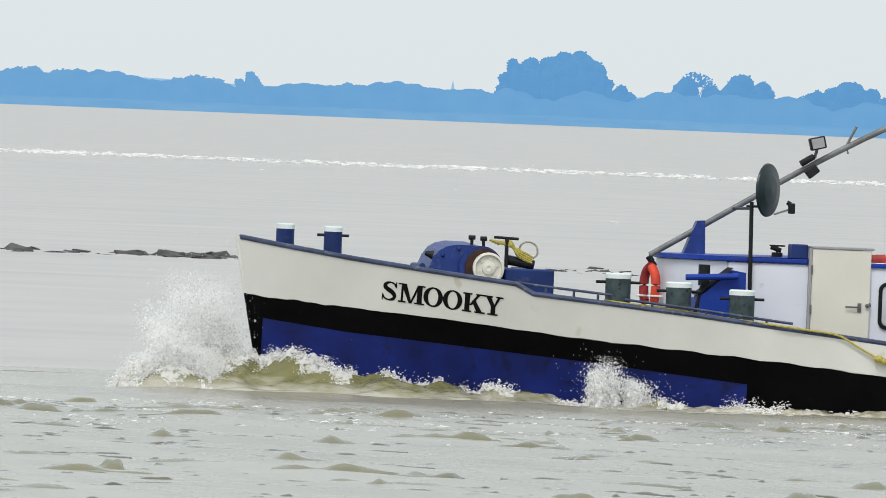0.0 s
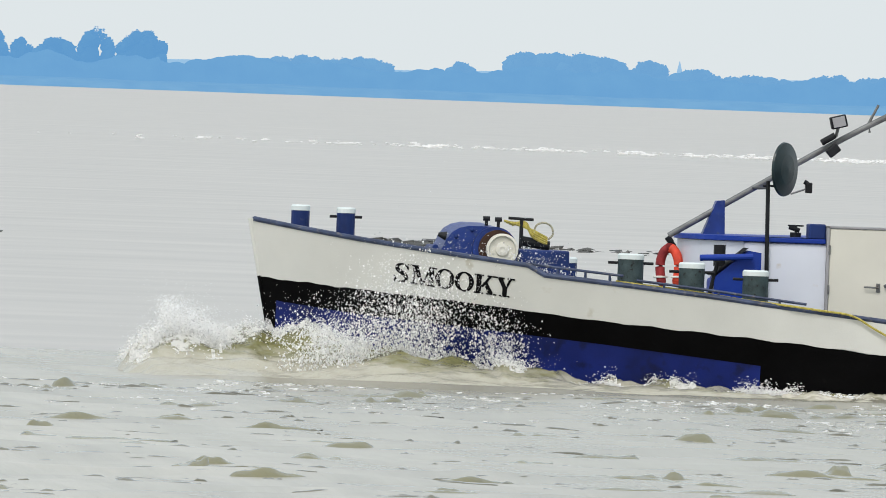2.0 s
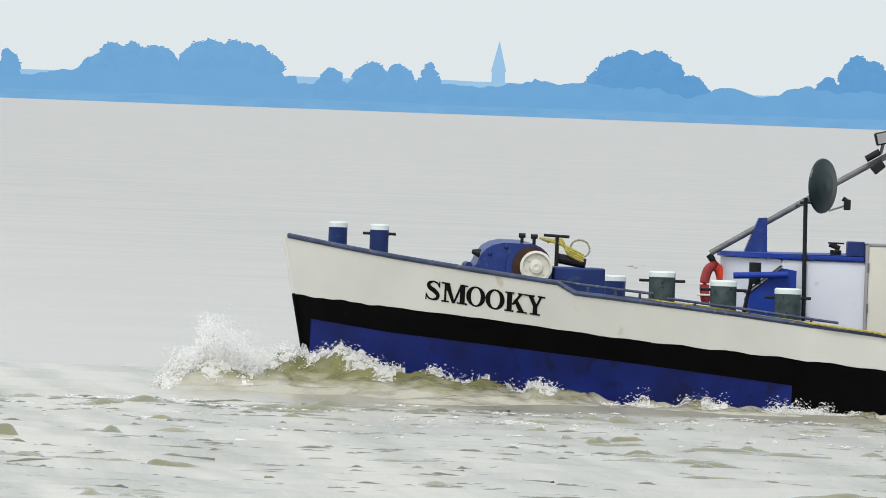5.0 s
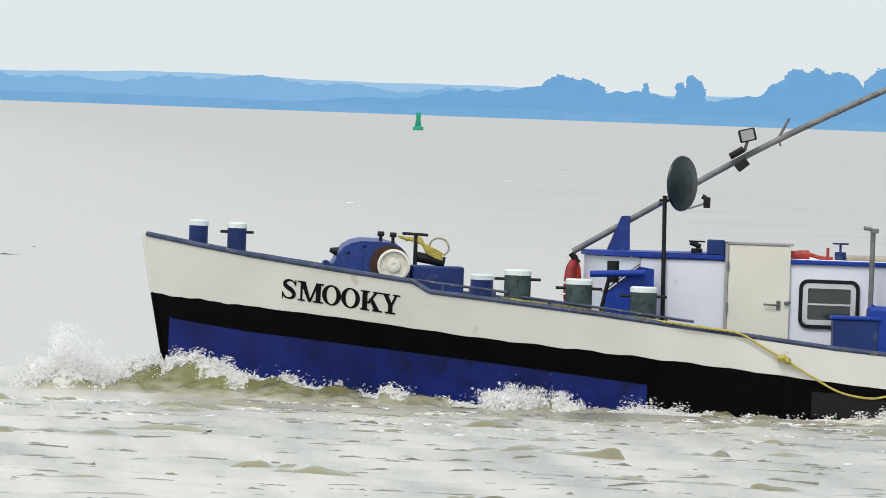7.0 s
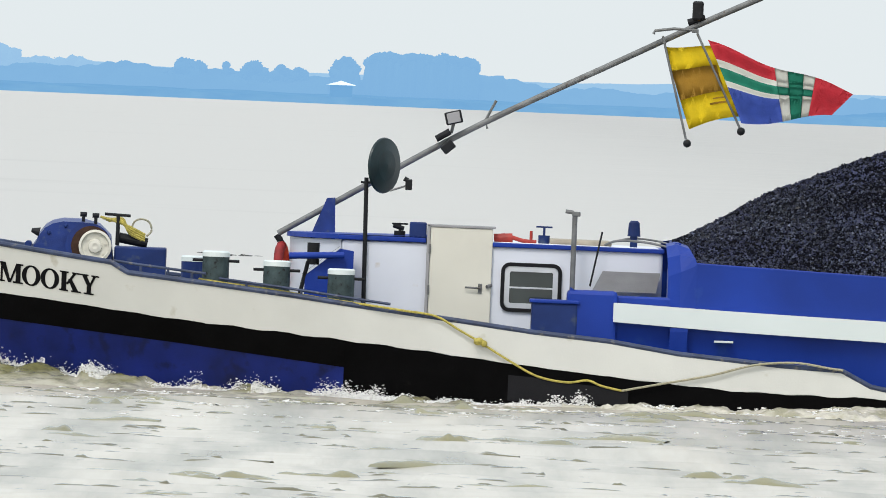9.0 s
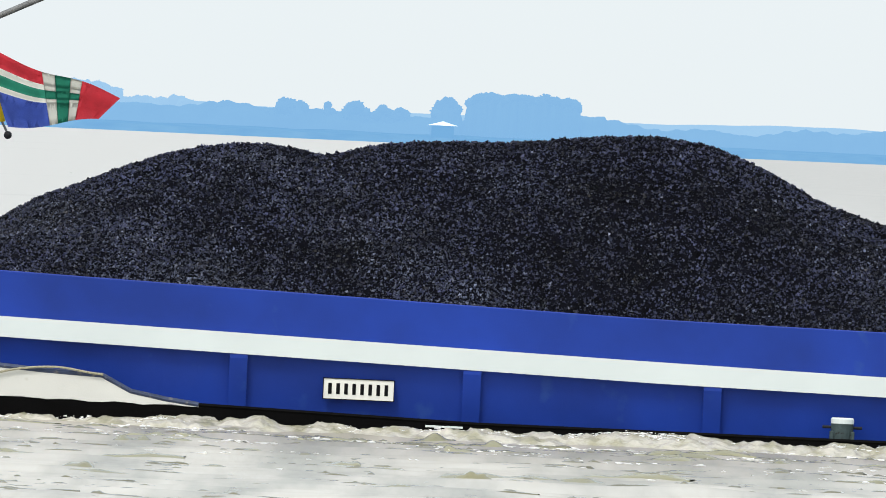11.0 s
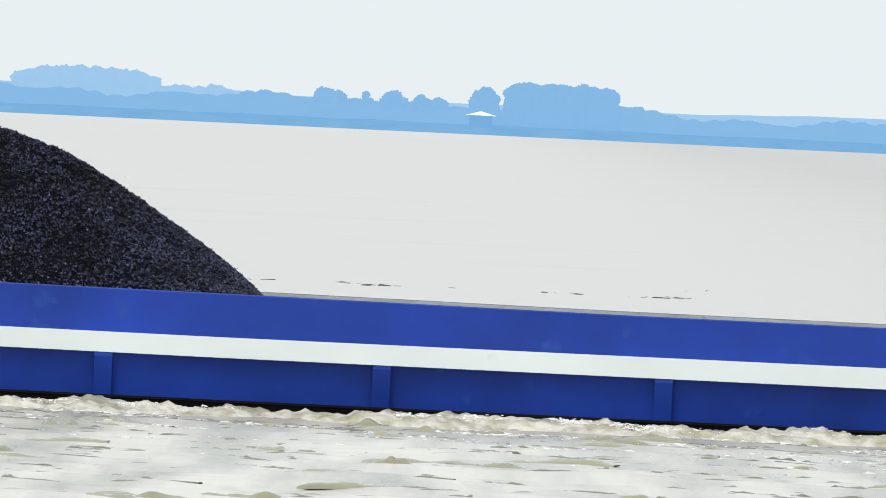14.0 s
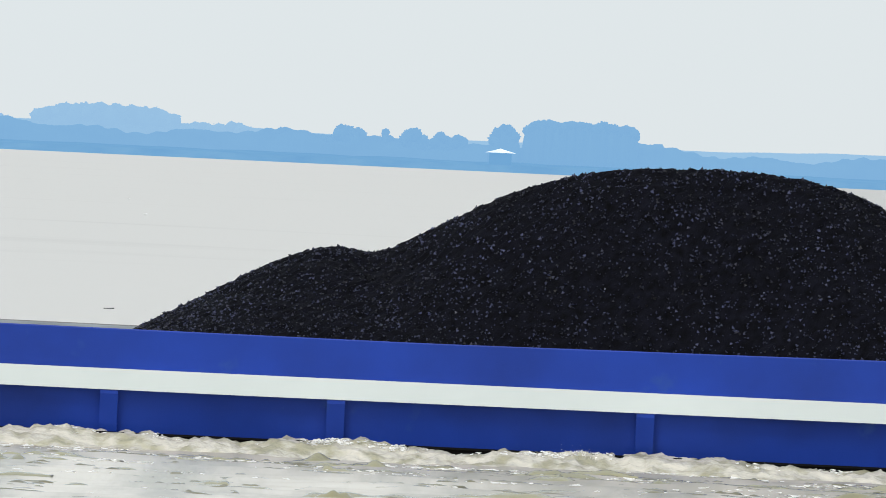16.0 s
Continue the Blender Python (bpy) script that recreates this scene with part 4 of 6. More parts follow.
def coaming():
    top = lambda s: float(np.interp(s, (12.4, 16.2, 22.5, 27.5, 34.0, 40.0, 49.0, 56.0, 62.0), (2.15, 2.03, 1.845, 1.785, 1.755, 1.715, 1.70, 1.76, 1.85)))
    st = lambda s: float(np.interp(s, (11.24, 13.0, 22.6, 26.0, 34.0, 46.0, 56.0), (1.54, 1.48, 1.24, 1.165, 1.135, 1.14, 1.15)))
    sb = lambda s: float(np.interp(s, (11.24, 13.0, 22.6, 26.0, 34.0, 46.0, 56.0), (1.26, 1.18, 0.93, 0.875, 0.838, 0.833, 0.86)))
    long_ = stations(12.42, 60.0, 0.8)
    for side in (-1, 1):
        near, far = side * 3.55, side * 3.47
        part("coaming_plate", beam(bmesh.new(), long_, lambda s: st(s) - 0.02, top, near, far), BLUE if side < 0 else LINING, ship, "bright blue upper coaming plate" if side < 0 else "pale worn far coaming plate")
        part("coaming_stripe", beam(bmesh.new(), stations(11.24, 60.0, 0.8), sb, st, side * 3.70, side * 3.45), STRIPE, ship, "white painted girder along the coaming")
        part("coaming_foot", beam(bmesh.new(), stations(10.6, 60.0, 0.8), lambda s: 0.18 if s > 16 else cap_z(s) - 0.45, lambda s: sb(s) + 0.02 if s > 11.24 else 1.74 - (s - 10.6) * 0.02, side * 3.57, side * 3.49, 0.16 * side), BLUE, ship, "blue lower coaming plate")
        bm = bmesh.new()
        pipe(bm, [(s, side * 3.51, top(s)) for s in long_], 0.018, 6)
        part("coaming_edge", bm, STEEL if side > 0 else BLUE, ship, "bare worn steel edge" if side > 0 else "")
        part("coaming_lining", beam(bmesh.new(), long_, lambda s: st(s) + 0.05, lambda s: top(s) - 0.02, side * 3.465, side * 3.455), LINING, ship, "pale grey worn inner side of the hold")
        # brackets under the girder
        for s in (12.2, 16.55, 19.95, 23.45, 27.6, 32.35, 36.4, 40.5, 44.4, 47.7, 52.2, 56.2):
            bm = bmesh.new()
            v = [(0, 3.56, sb(s) - 0.008), (0, 3.69, sb(s) - 0.008), (0, 3.69, sb(s) - 0.06), (0, 3.50, 0.2), (0, 3.40, 0.2)]
            a = [bm.verts.new((s - 0.13, side * y, z)) for _, y, z in v]
            b = [bm.verts.new((s + 0.13, side * y, z)) for _, y, z in v]
            bm.faces.new(a), bm.faces.new(b)
            for k in range(5):
                bm.faces.new((a[k], a[(k + 1) % 5], b[(k + 1) % 5], b[k]))
            part("bracket", bm, BLUE, ship)
        # raked fore end of the hold
        bm = bmesh.new()
        sheet(bm, [[(12.02, side * 3.40, 1.45), (12.2, side * 3.53, 1.45), (12.44, side * 3.555, 1.45)], [(12.02, side * 3.36, 1.95), (12.2, side * 3.5, 2.02), (12.44, side * 3.555, 2.13)],
                   [(12.0, side * 3.22, 2.22), (12.18, side * 3.36, 2.27), (12.40, side * 3.47, 2.23)], [(11.98, side * 2.9, 2.38), (12.14, side * 3.0, 2.42), (12.32, side * 3.1, 2.36)],
                   [(11.98, side * 2.3, 2.42), (12.14, side * 2.3, 2.45), (12.3, side * 2.3, 2.40)]])
        part("coaming_corner", bm, BLUE, ship, "rounded blue corner of the hold coaming")
    bm = bmesh.new()
    box(bm, (12.1, -2.9, 0.5), (12.2, 2.9, 2.44), 0.02)
    part("hold_bulkhead", bm, BLUE, ship)
    bm = bmesh.new()
    box(bm, (60.0, -3.5, 0.3), (60.1, 3.5, 1.85), 0.02)
    part("hold_bulkhead", bm, BLUE, ship)
    bm = bmesh.new()
    box(bm, (12.2, -3.44, 0.12), (60.0, 3.44, 0.2))
    part("hold_floor", bm, DARK, ship)
    # low fender boards and small fittings on the near side
    bm = bmesh.new()
    sheet(bm, [[(s, -half(s, 0.2) - 0.05, 0.06), (s, -half(s, 0.2) - 0.05, white_z(s) - 0.16)] for s in stations(9.75, 11.5, 0.3)])
    part("fender_board", bm, RUBBER, ship, "dark grey rubbing board")
    bm = bmesh.new()
    box(bm, (12.72, -3.66, 1.02), (13.0, -3.57, 1.05), 0.005)
    part("coaming_lamp", bm, STRIPE, ship, "small white strip")
    bm = bmesh.new()
    box(bm, (19.3, -4.16, 0.15), (19.85, -4.11, 0.18), 0.005)
    part("draught_mark", bm, STRIPE, ship, "small white draught mark")
    plate = part("sign_plate", box(bmesh.new(), (17.79, -3.60, 0.485), (18.83, -3.575, 0.80), 0.006), PLATE, ship, "white number plate with dark characters")
    bm = bmesh.new()
    for lo, hi in (((17.79, 0.485), (18.83, 0.497)), ((17.79, 0.788), (18.83, 0.80)), ((17.79, 0.497), (17.80, 0.788)), ((18.82, 0.497), (18.83, 0.788))):
        box(bm, (lo[0], -3.612, lo[1]), (hi[0], -3.601, hi[1]))
    part("border", bm, INK, plate)
    for k in range(8):
        x = 17.868 + k * 0.117
        part("character_bar", box(bmesh.new(), (x, -3.608, 0.565), (x + 0.052, -3.602, 0.725)), INK, plate)


def deckhouse():
    house = part("deckhouse", box(bmesh.new(), (7.25, -2.75, 0.6), (11.95, 2.75, 2.28), 0.05), HOUSE, ship, "white painted steel deckhouse")
    bm = bmesh.new()
    sheet(bm, [[(6.5 + 0.75 * (abs(y) / 2.75) ** 2, y, 0.9), (6.5 + 0.75 * (abs(y) / 2.75) ** 2, y, 2.28)] for y in [-2.75 + 5.5 * k / 16 for k in range(17)]])
    part("front_wall", bm, HOUSE, house)
    bm = bmesh.new()
    sheet(bm, [[(6.45 + 0.75 * (abs(y) / 2.8) ** 2, y, 2.29), (6.45 + 0.75 * (abs(y) / 2.8) ** 2, y, 2.36), (9.0, y, 2.40 - 0.01 * abs(y))] for y in [-2.8 + 5.6 * k / 16 for k in range(17)]])
    box(bm, (7.2, -2.81, 2.285), (8.49, 2.81, 2.355), 0.015)
    part("roof_rim", bm, BLUE, house, "blue roof edge")
    part("roof_rim", box(bmesh.new(), (9.46, -2.81, 2.265), (11.97, 2.81, 2.33), 0.015), BLUE, house, "blue roof edge")
    part("roof", box(bmesh.new(), (8.49, -2.6, 2.27), (11.9, 2.6, 2.34), 0.02), HOUSE, house)
    door = part("door", box(bmesh.new(), (8.55, -2.84, 0.75), (9.46, -2.77, 2.52), 0.015), CREAM, house, "closed cream painted steel door")
    bm = bmesh.new()
    box(bm, (8.50, -2.86, 0.75), (8.545, -2.74, 2.56), 0.008)
    box(bm, (8.50, -2.86, 2.525), (9.50, -1.9, 2.56), 0.008)
    part("door_frame", bm, GREYFLAP, house)
    part("companion", box(bmesh.new(), (8.5, -2.73, 2.2), (9.46, -1.9, 2.52), 0.02), HOUSE, house)
    bm = bmesh.new()
    rod(bm, (9.08, -2.91, 1.66), (9.3, -2.91, 1.655), 0.014)
    rod(bm, (9.3, -2.91, 1.655), (9.3, -2.84, 1.655), 0.016)
    box(bm, (9.27, -2.86, 1.58), (9.33, -2.842, 1.72), 0.004)
    part("handle", bm, STEEL, door, "steel lever handle")
    bm = bmesh.new()
    rod(bm, (9.40, -2.90, 1.68), (9.46, -2.84, 1.70), 0.028)
    part("lock", bm, STEEL, door)
    for z in (1.0, 1.6, 2.2):
        part("hinge", rod(bmesh.new(), (8.545, -2.875, z - 0.07), (8.545, -2.875, z + 0.07), 0.015), STEEL, door)
    part("deck_box", box(bmesh.new(), (8.24, -2.74, 2.33), (8.49, -2.2, 2.58), 0.02), DEEP, house, "small slate blue locker")
    window = part("window", rounded_frame(9.60, 10.49, 1.33, 2.05, 0.13, 0.055, -2.80, -2.74), RUBBER, house, "rounded window with black rubber seal")
    part("window_frame", rounded_frame(9.655, 10.435, 1.385, 1.995, 0.10, 0.075, -2.79, -2.745), ALU, window, "aluminium inner frame")
    part("pane", box(bmesh.new(), (9.70, -2.762, 1.43), (10.39, -2.753, 1.95)), GLASS, window, "dark reflecting pane")
    part("curtain_bar", box(bmesh.new(), (9.73, -2.772, 1.675), (10.36, -2.764, 1.70)), ALU, window)
    # things fixed to the roof
    bm = bmesh.new()
    rod(bm, (10.64, -3.2, 1.1), (10.64, -3.2, 2.80), 0.038)
    pipe(bm, [(10.66, -3.2, 2.76), (10.6, -3.2, 2.82), (10.50, -3.2, 2.83)], 0.03)
    box(bm, (10.60, -3.25, 2.76), (10.72, -3.15, 2.83), 0.01)
    part("vent_pole", bm, STEEL, house, "grey steel pipe with bent top")
    for s, h in ((10.21, 0.16), (8.10, 0.12)):
        bm = bmesh.new()
        rod(bm, (s, -2.0, 2.3), (s, -2.0, 2.38 + h * 0.5), 0.085, 0.085, 14)
        rod(bm, (s, -2.0, 2.38), (s, -2.0, 2.42 + h), 0.018)
        box(bm, (s - 0.12, -2.02, 2.41 + h), (s + 0.12, -1.98, 2.435 + h), 0.004)
        part("roof_vent", bm, DEEP if s > 9 else DARK, house, "small mushroom vent with cross handle")
    bm = bmesh.new()
    rod(bm, (8.0, -2.0, 2.52), (8.16, -2.0, 2.47), 0.035)
    part("spigot", bm, DARK, house)
    bm = bmesh.new()
    pipe(bm, smooth_line([(9.5, -2.2, 2.36), (9.62, -2.2, 2.44), (9.9, -2.2, 2.37), (10.1, -2.2, 2.36)]), 0.03)
    rod(bm, (9.48, -2.2, 2.38), (9.75, -2.2, 2.40), 0.075, 0.075, 14)
    rod(bm, (10.02, -2.2, 2.32), (10.02, -2.2, 2.52), 0.022)
    part("red_hose", bm, RED, house, "rolled red fire hose")
    part("roof_cover", box(bmesh.new(), (10.3, -2.4, 2.33), (11.2, 1.0, 2.41), 0.03), TARP, house, "beige folded cover")
    bm = bmesh.new()
    rod(bm, (11.52, -2.2, 2.3), (11.52, -2.2, 2.52), 0.055)
    rod(bm, (11.52, -2.2, 2.50), (11.52, -2.2, 2.70), 0.095, 0.08)
    rod(bm, (11.52, -2.2, 2.70), (11.52, -2.2, 2.73), 0.075, 0.05)
    part("roof_lamp", bm, DEEP, house, "dark blue lamp housing")
    bm = bmesh.new()
    pipe(bm, smooth_line([(11.1, -2.4, 2.36), (11.3, -2.5, 2.43), (11.7, -2.5, 2.42), (12.1, -2.6, 2.35)]), 0.018)
    pipe(bm, smooth_line([(11.2, -2.1, 2.40), (11.5, -2.2, 2.47), (11.9, -2.2, 2.44), (12.1, -2.3, 2.38)]), 0.015)
    part("roof_rail", bm, STEEL, house, "thin bent steel rail")
    bm = bmesh.new()
    rod(bm, (10.90, -3.0, 1.75), (11.05, -3.0, 2.55), 0.014)
    part("thin_rod", bm, DARK, house)
    bm = bmesh.new()
    sheet(bm, [[(10.93, -3.5, 1.69), (11.86, -3.5, 1.69)], [(11.08, -2.86, 1.98), (11.92, -2.86, 1.98)]])
    bmesh.ops.solidify(bm, geom=bm.faces, thickness=0.04)
    part("hatch_lid", bm, GREYFLAP, house, "grey steel hatch lid propped open")
    # the house keeps clear of the ship's sides: side decks two metres wide
    for ob in (house, *house.children_recursive):
        ob.data.transform(Matrix.Diagonal((1, 0.745, 1, 1)))
    # blue lockers between house and hold
    part("deck_locker", box(bmesh.new(), (10.05, -3.62, 0.7), (10.72, -2.9, 1.50), 0.03), DEEP, house, "worn dark blue locker")
    part("locker_lid", box(bmesh.new(), (10.02, -3.65, 1.49), (10.75, -2.88, 1.545), 0.015), BLUE, house)
    bm = bmesh.new()
    box(bm, (10.56, -3.6, 0.6), (11.3, -2.8, 1.70), 0.06)
    box(bm, (11.2, -3.42, 1.3), (12.3, -2.8, 1.64), 0.03)
    part("hold_step", bm, BLUE, house, "blue stepped casing before the hold")


def rounded_frame(x0, x1, z0, z1, r, w, y0, y1):
    """A frame with rounded corners, w wide."""
    def loop(inset):
        rr = max(r - inset, 0.02)
        pts = []
        for cx, cz, a0 in ((x1 - inset - rr, z1 - inset - rr, 0), (x0 + inset + rr, z1 - inset - rr, 90), (x0 + inset + rr, z0 + inset + rr, 180), (x1 - inset - rr, z0 + inset + rr, 270)):
            pts += [(cx + rr * math.cos(radians(a0 + 18 * k)), cz + rr * math.sin(radians(a0 + 18 * k))) for k in range(6)]
        return pts
    bm = bmesh.new()
    a, b = loop(0), loop(w)
    rows = [[(x, y0, z) for x, z in a], [(x, y0, z) for x, z in b], [(x, y1, z) for x, z in b], [(x, y1, z) for x, z in a]]
    rows = [r_ + r_[:1] for r_ in rows]
    sheet(bm, rows + rows[:1])
    bmesh.ops.remove_doubles(bm, verts=bm.verts, dist=0.0002)
    return bm


def bollard(s, y, base, top, r, material, pins=True):
    b = part("bollard", bmesh_bollard(s, y, base, top, r), material, ship, "iron mooring bollard with white top")
    part("bollard_top", rod(rod(bmesh.new(), (s, y, top - 0.075), (s, y, top - 0.01), r * 1.03, r * 1.03, 20), (s, y, top - 0.01), (s, y, top + 0.012), r * 1.03, r * 0.9, 20), STRIPE, b, "white painted cap")
    if pins:
        bm = bmesh.new()
        rod(bm, (s - r * 1.75, y, top - 0.13), (s + r * 1.75, y, top - 0.13), 0.022)
        part("pin", bm, DARK, b)


def bmesh_bollard(s, y, base, top, r):
    bm = bmesh.new()
    rod(bm, (s, y, base), (s, y, top - 0.07), r, r, 20)
    rod(bm, (s, y, base), (s, y, base + 0.05), r * 1.25, r * 1.1, 20)
    return bm


def deck_gear():
    bollard(0.82, 0.62, 2.0, 2.575, 0.14, DEEP, False)
    bollard(1.36, -0.82, 1.95, 2.565, 0.14, DEEP)
    bollard(5.08, 2.4, 1.15, 1.91, 0.17, DEEP, False)
    for s, top in ((5.44, 2.035), (6.33, 1.935), (7.27, 1.855)):
        bollard(s, -half(s, 1.5) + 0.42, cap_z(s) - 0.5, top, 0.195, BOLLARD)
    bollard(25.35, -3.85, 0.12, 0.545, 0.165, BOLLARD)
    for s in (25.2, 25.5):
        part("fairlead", box(bmesh.new(), (s - 0.03, -3.98, 0.15), (s + 0.03, -3.72, 0.36), 0.01), BOLLARD, ship)
    # anchor windlass
    w = part("windlass", windlass_body(), GEAR, ship, "blue anchor windlass with rounded gear case")
    for x, z in ((2.98, 2.2), (3.22, 2.31), (3.36, 2.2)):
        part("bolt", ball(bmesh.new(), (x, -1.39, z), 0.034, 1), DEEP, w)
    bm = bmesh.new()
    rod(bm, (2.84, -1.25, 2.20), (2.72, -1.25, 2.225), 0.07, 0.03, 12)
    part("shaft_end", bm, DARK, w, "dark pointed shaft end")
    bm = bmesh.new()
    rod(bm, (2.68, -1.3, 2.02), (2.68, -0.3, 2.02), 0.05, 0.05, 12)
    part("foot_roll", bm, DEEP, w)
    bm = bmesh.new()
    rod(bm, (3.56, -1.47, 2.03), (3.56, -1.36, 2.03), 0.335, 0.335, 36)
    part("brake_band", bm, GEAR, w, "blue brake band")
    bm = bmesh.new()
    rod(bm, (3.60, -1.52, 2.03), (3.60, -1.40, 2.03), 0.292, 0.292, 36)
    part("brake_drum", bm, RUST, w, "dark rust-brown brake drum")
    bm = bmesh.new()
    n = 40
    rings = [[bm.verts.new((3.66 + r * math.cos(2 * math.pi * k / n), y, 2.03 + r * math.sin(2 * math.pi * k / n))) for k in range(n)]
             for r, y in ((0.240, -1.50), (0.240, -1.60), (0.205, -1.61), (0.190, -1.565), (0.105, -1.56), (0.095, -1.60), (0.045, -1.61), (0.012, -1.60))]
    for q, p in zip(rings, rings[1:]):
        for k in range(n):
            bm.faces.new((q[k], q[(k + 1) % n], p[(k + 1) % n], p[k]))
    bm.faces.new(rings[-1])
    for k in range(6):
        a = k * math.pi / 3 + 0.3
        rod(bm, (3.66 + 0.15 * math.cos(a), -1.585, 2.03 + 0.15 * math.sin(a)), (3.66 + 0.15 * math.cos(a), -1.555, 2.03 + 0.15 * math.sin(a)), 0.018, 0.014, 8)
    part("wheel", bm, CREAM, w, "cream painted dished wheel")
    part("gear_box", box(bmesh.new(), (3.94, -1.4, 1.2), (4.70, 0.2, 2.04), 0.025), DEEP, w, "blue steel box")
    for s, z in ((3.47, 2.485), (3.65, 2.475)):
        bm = bmesh.new()
        rod(bm, (s, -1.0, 2.3), (s, -1.0, z), 0.025)
        rod(bm, (s - 0.05, -1.0, z), (s + 0.05, -1.0, z), 0.035)
        part("brake_spindle", bm, DARK, w)
    bm = bmesh.new()
    rod(bm, (3.98, -1.2, 2.05), (3.98, -1.2, 2.50), 0.03)
    rod(bm, (3.78, -1.2, 2.505), (4.16, -1.2, 2.49), 0.022)
    part("brake_handle", bm, DARK, w, "dark T-shaped brake handle")
    bm = bmesh.new()
    rod(bm, (4.0, -1.1, 2.17), (4.42, -1.1, 2.10), 0.075)
    part("motor", bm, DARK, w, "dark hydraulic motor")
    bm = bmesh.new()
    for k in range(4):
        pipe(bm, smooth_line([(3.72 + 0.04 * k, -1.15, 2.46 - 0.02 * k), (3.95 + 0.03 * k, -1.2, 2.40 + 0.015 * k), (4.15, -1.2, 2.33 - 0.03 * k), (4.38, -1.15, 2.22 - 0.03 * k)]), 0.022, 6)
    part("hose", bm, YELLOWROPE, w, "yellow hydraulic hoses")
    bm = bmesh.new()
    pipe(bm, smooth_line([(4.18, -1.1, 2.30), (4.22, -1.1, 2.41), (4.33, -1.1, 2.45), (4.44, -1.1, 2.40), (4.47, -1.1, 2.28), (4.40, -1.1, 2.20)]), 0.017, 6)
    part("hose_loop", bm, GREYROPE, w, "pale looped hose")
    # rails behind the bow
    bm = bmesh.new()
    near = lambda s, inset=0.02: -half(s, 1.5) + inset
    pipe(bm, [(s, near(s), z) for s, z in ((3.95, 1.84), (4.3, 1.80), (4.8, 1.755), (5.3, 1.71))], 0.02)
    for s in (4.35, 4.75, 5.1):
        rod(bm, (s, near(s), cap_z(s)), (s, near(s), 1.78 - 0.08 * (s - 4.35)), 0.02)
    part("hand_rail", bm, CAPBLUE, ship, "slate grey tube hand rail")
    bm = bmesh.new()
    pipe(bm, [(s, near(s, 0.1), cap_z(s) + 0.09) for s in stations(5.5, 8.0, 0.25)], 0.02)
    for s in (5.9, 6.7, 7.6):
        rod(bm, (s, near(s, 0.1), cap_z(s) - 0.2), (s, near(s, 0.1), cap_z(s) + 0.09), 0.018)
    part("hand_rail", bm, CAPBLUE, ship, "slate grey tube hand rail")
    # mooring winch before the deckhouse
    w = part("mooring_winch", box(bmesh.new(), (6.75, -3.05, 0.95), (7.42, -2.05, 1.72), 0.04), BLUE, ship, "blue mooring winch")
    bm = bmesh.new()
    rod(bm, (6.50, -3.22, 2.02), (7.30, -3.22, 2.06), 0.048)
    part("winch_arm", bm, BLUE, w)
    bm = bmesh.new()
    f = [(6.74, 1.35), (7.44, 1.35), (7.44, 2.12), (7.24, 2.15), (6.74, 1.74)]
    v0, v1 = [bm.verts.new((x, -3.12, z)) for x, z in f], [bm.verts.new((x, -2.55, z)) for x, z in f]
    bm.faces.new(v0), bm.faces.new(v1)
    for k in range(5):
        bm.faces.new((v0[k], v0[(k + 1) % 5], v1[(k + 1) % 5], v1[k]))
    part("winch_head", bm, BLUE, w, "blue wedge-shaped winch housing")
    bm = bmesh.new()
    sheet(bm, [[(6.70, -3.16, 1.76), (6.70, -2.5, 1.76)], [(7.24, -3.16, 2.19), (7.24, -2.5, 2.19)]])
    bmesh.ops.solidify(bm, geom=bm.faces, thickness=0.07)
    part("winch_guard", bm, DARK, w, "dark sloping guard")
    bm = bmesh.new()
    rod(bm, (6.66, -3.10, 1.4), (6.78, -3.10, 1.95), 0.03)
    rod(bm, (6.85, -2.75, 1.9), (6.85, -2.75, 2.22), 0.09)
    part("winch_lever", bm, DARK, w)
    for ob in (w, *w.children_recursive):
        ob.data.transform(Matrix.Translation((0, 0.35, 0)))


def windlass_body():
    bm = bmesh.new()
    prof = [(2.72, 1.6), (2.74, 2.02), (2.79, 2.10), (2.83, 2.20), (2.92, 2.32), (3.03, 2.385), (3.18, 2.42), (3.48, 2.415), (3.71, 2.36), (3.88, 2.2), (3.95, 1.6)]
    sheet(bm, [[(x, y, z - 0.05 * (abs(y + 0.7) > 0.6)) for x, z in prof] for y in (-1.38, -1.30, -0.1, 0.0)])
    for y in (-1.38, 0.0):
        bm.faces.new([bm.verts.new((x, y, z - 0.05)) for x, z in prof])
    bmesh.ops.remove_doubles(bm, verts=bm.verts, dist=0.001)
    return bm


def boom_tube():
    bm = bmesh.new()
    pts = [(6.32, 2.32), (7.6, 3.09), (8.6, 3.69), (9.58, 4.23), (11.05, 4.97), (12.23, 5.57), (13.12, 6.0), (14.6, 6.70)]
    return pipe(bm, smooth_line([(s, -0.3, z) for s, z in pts], 3), 0.046, 14)


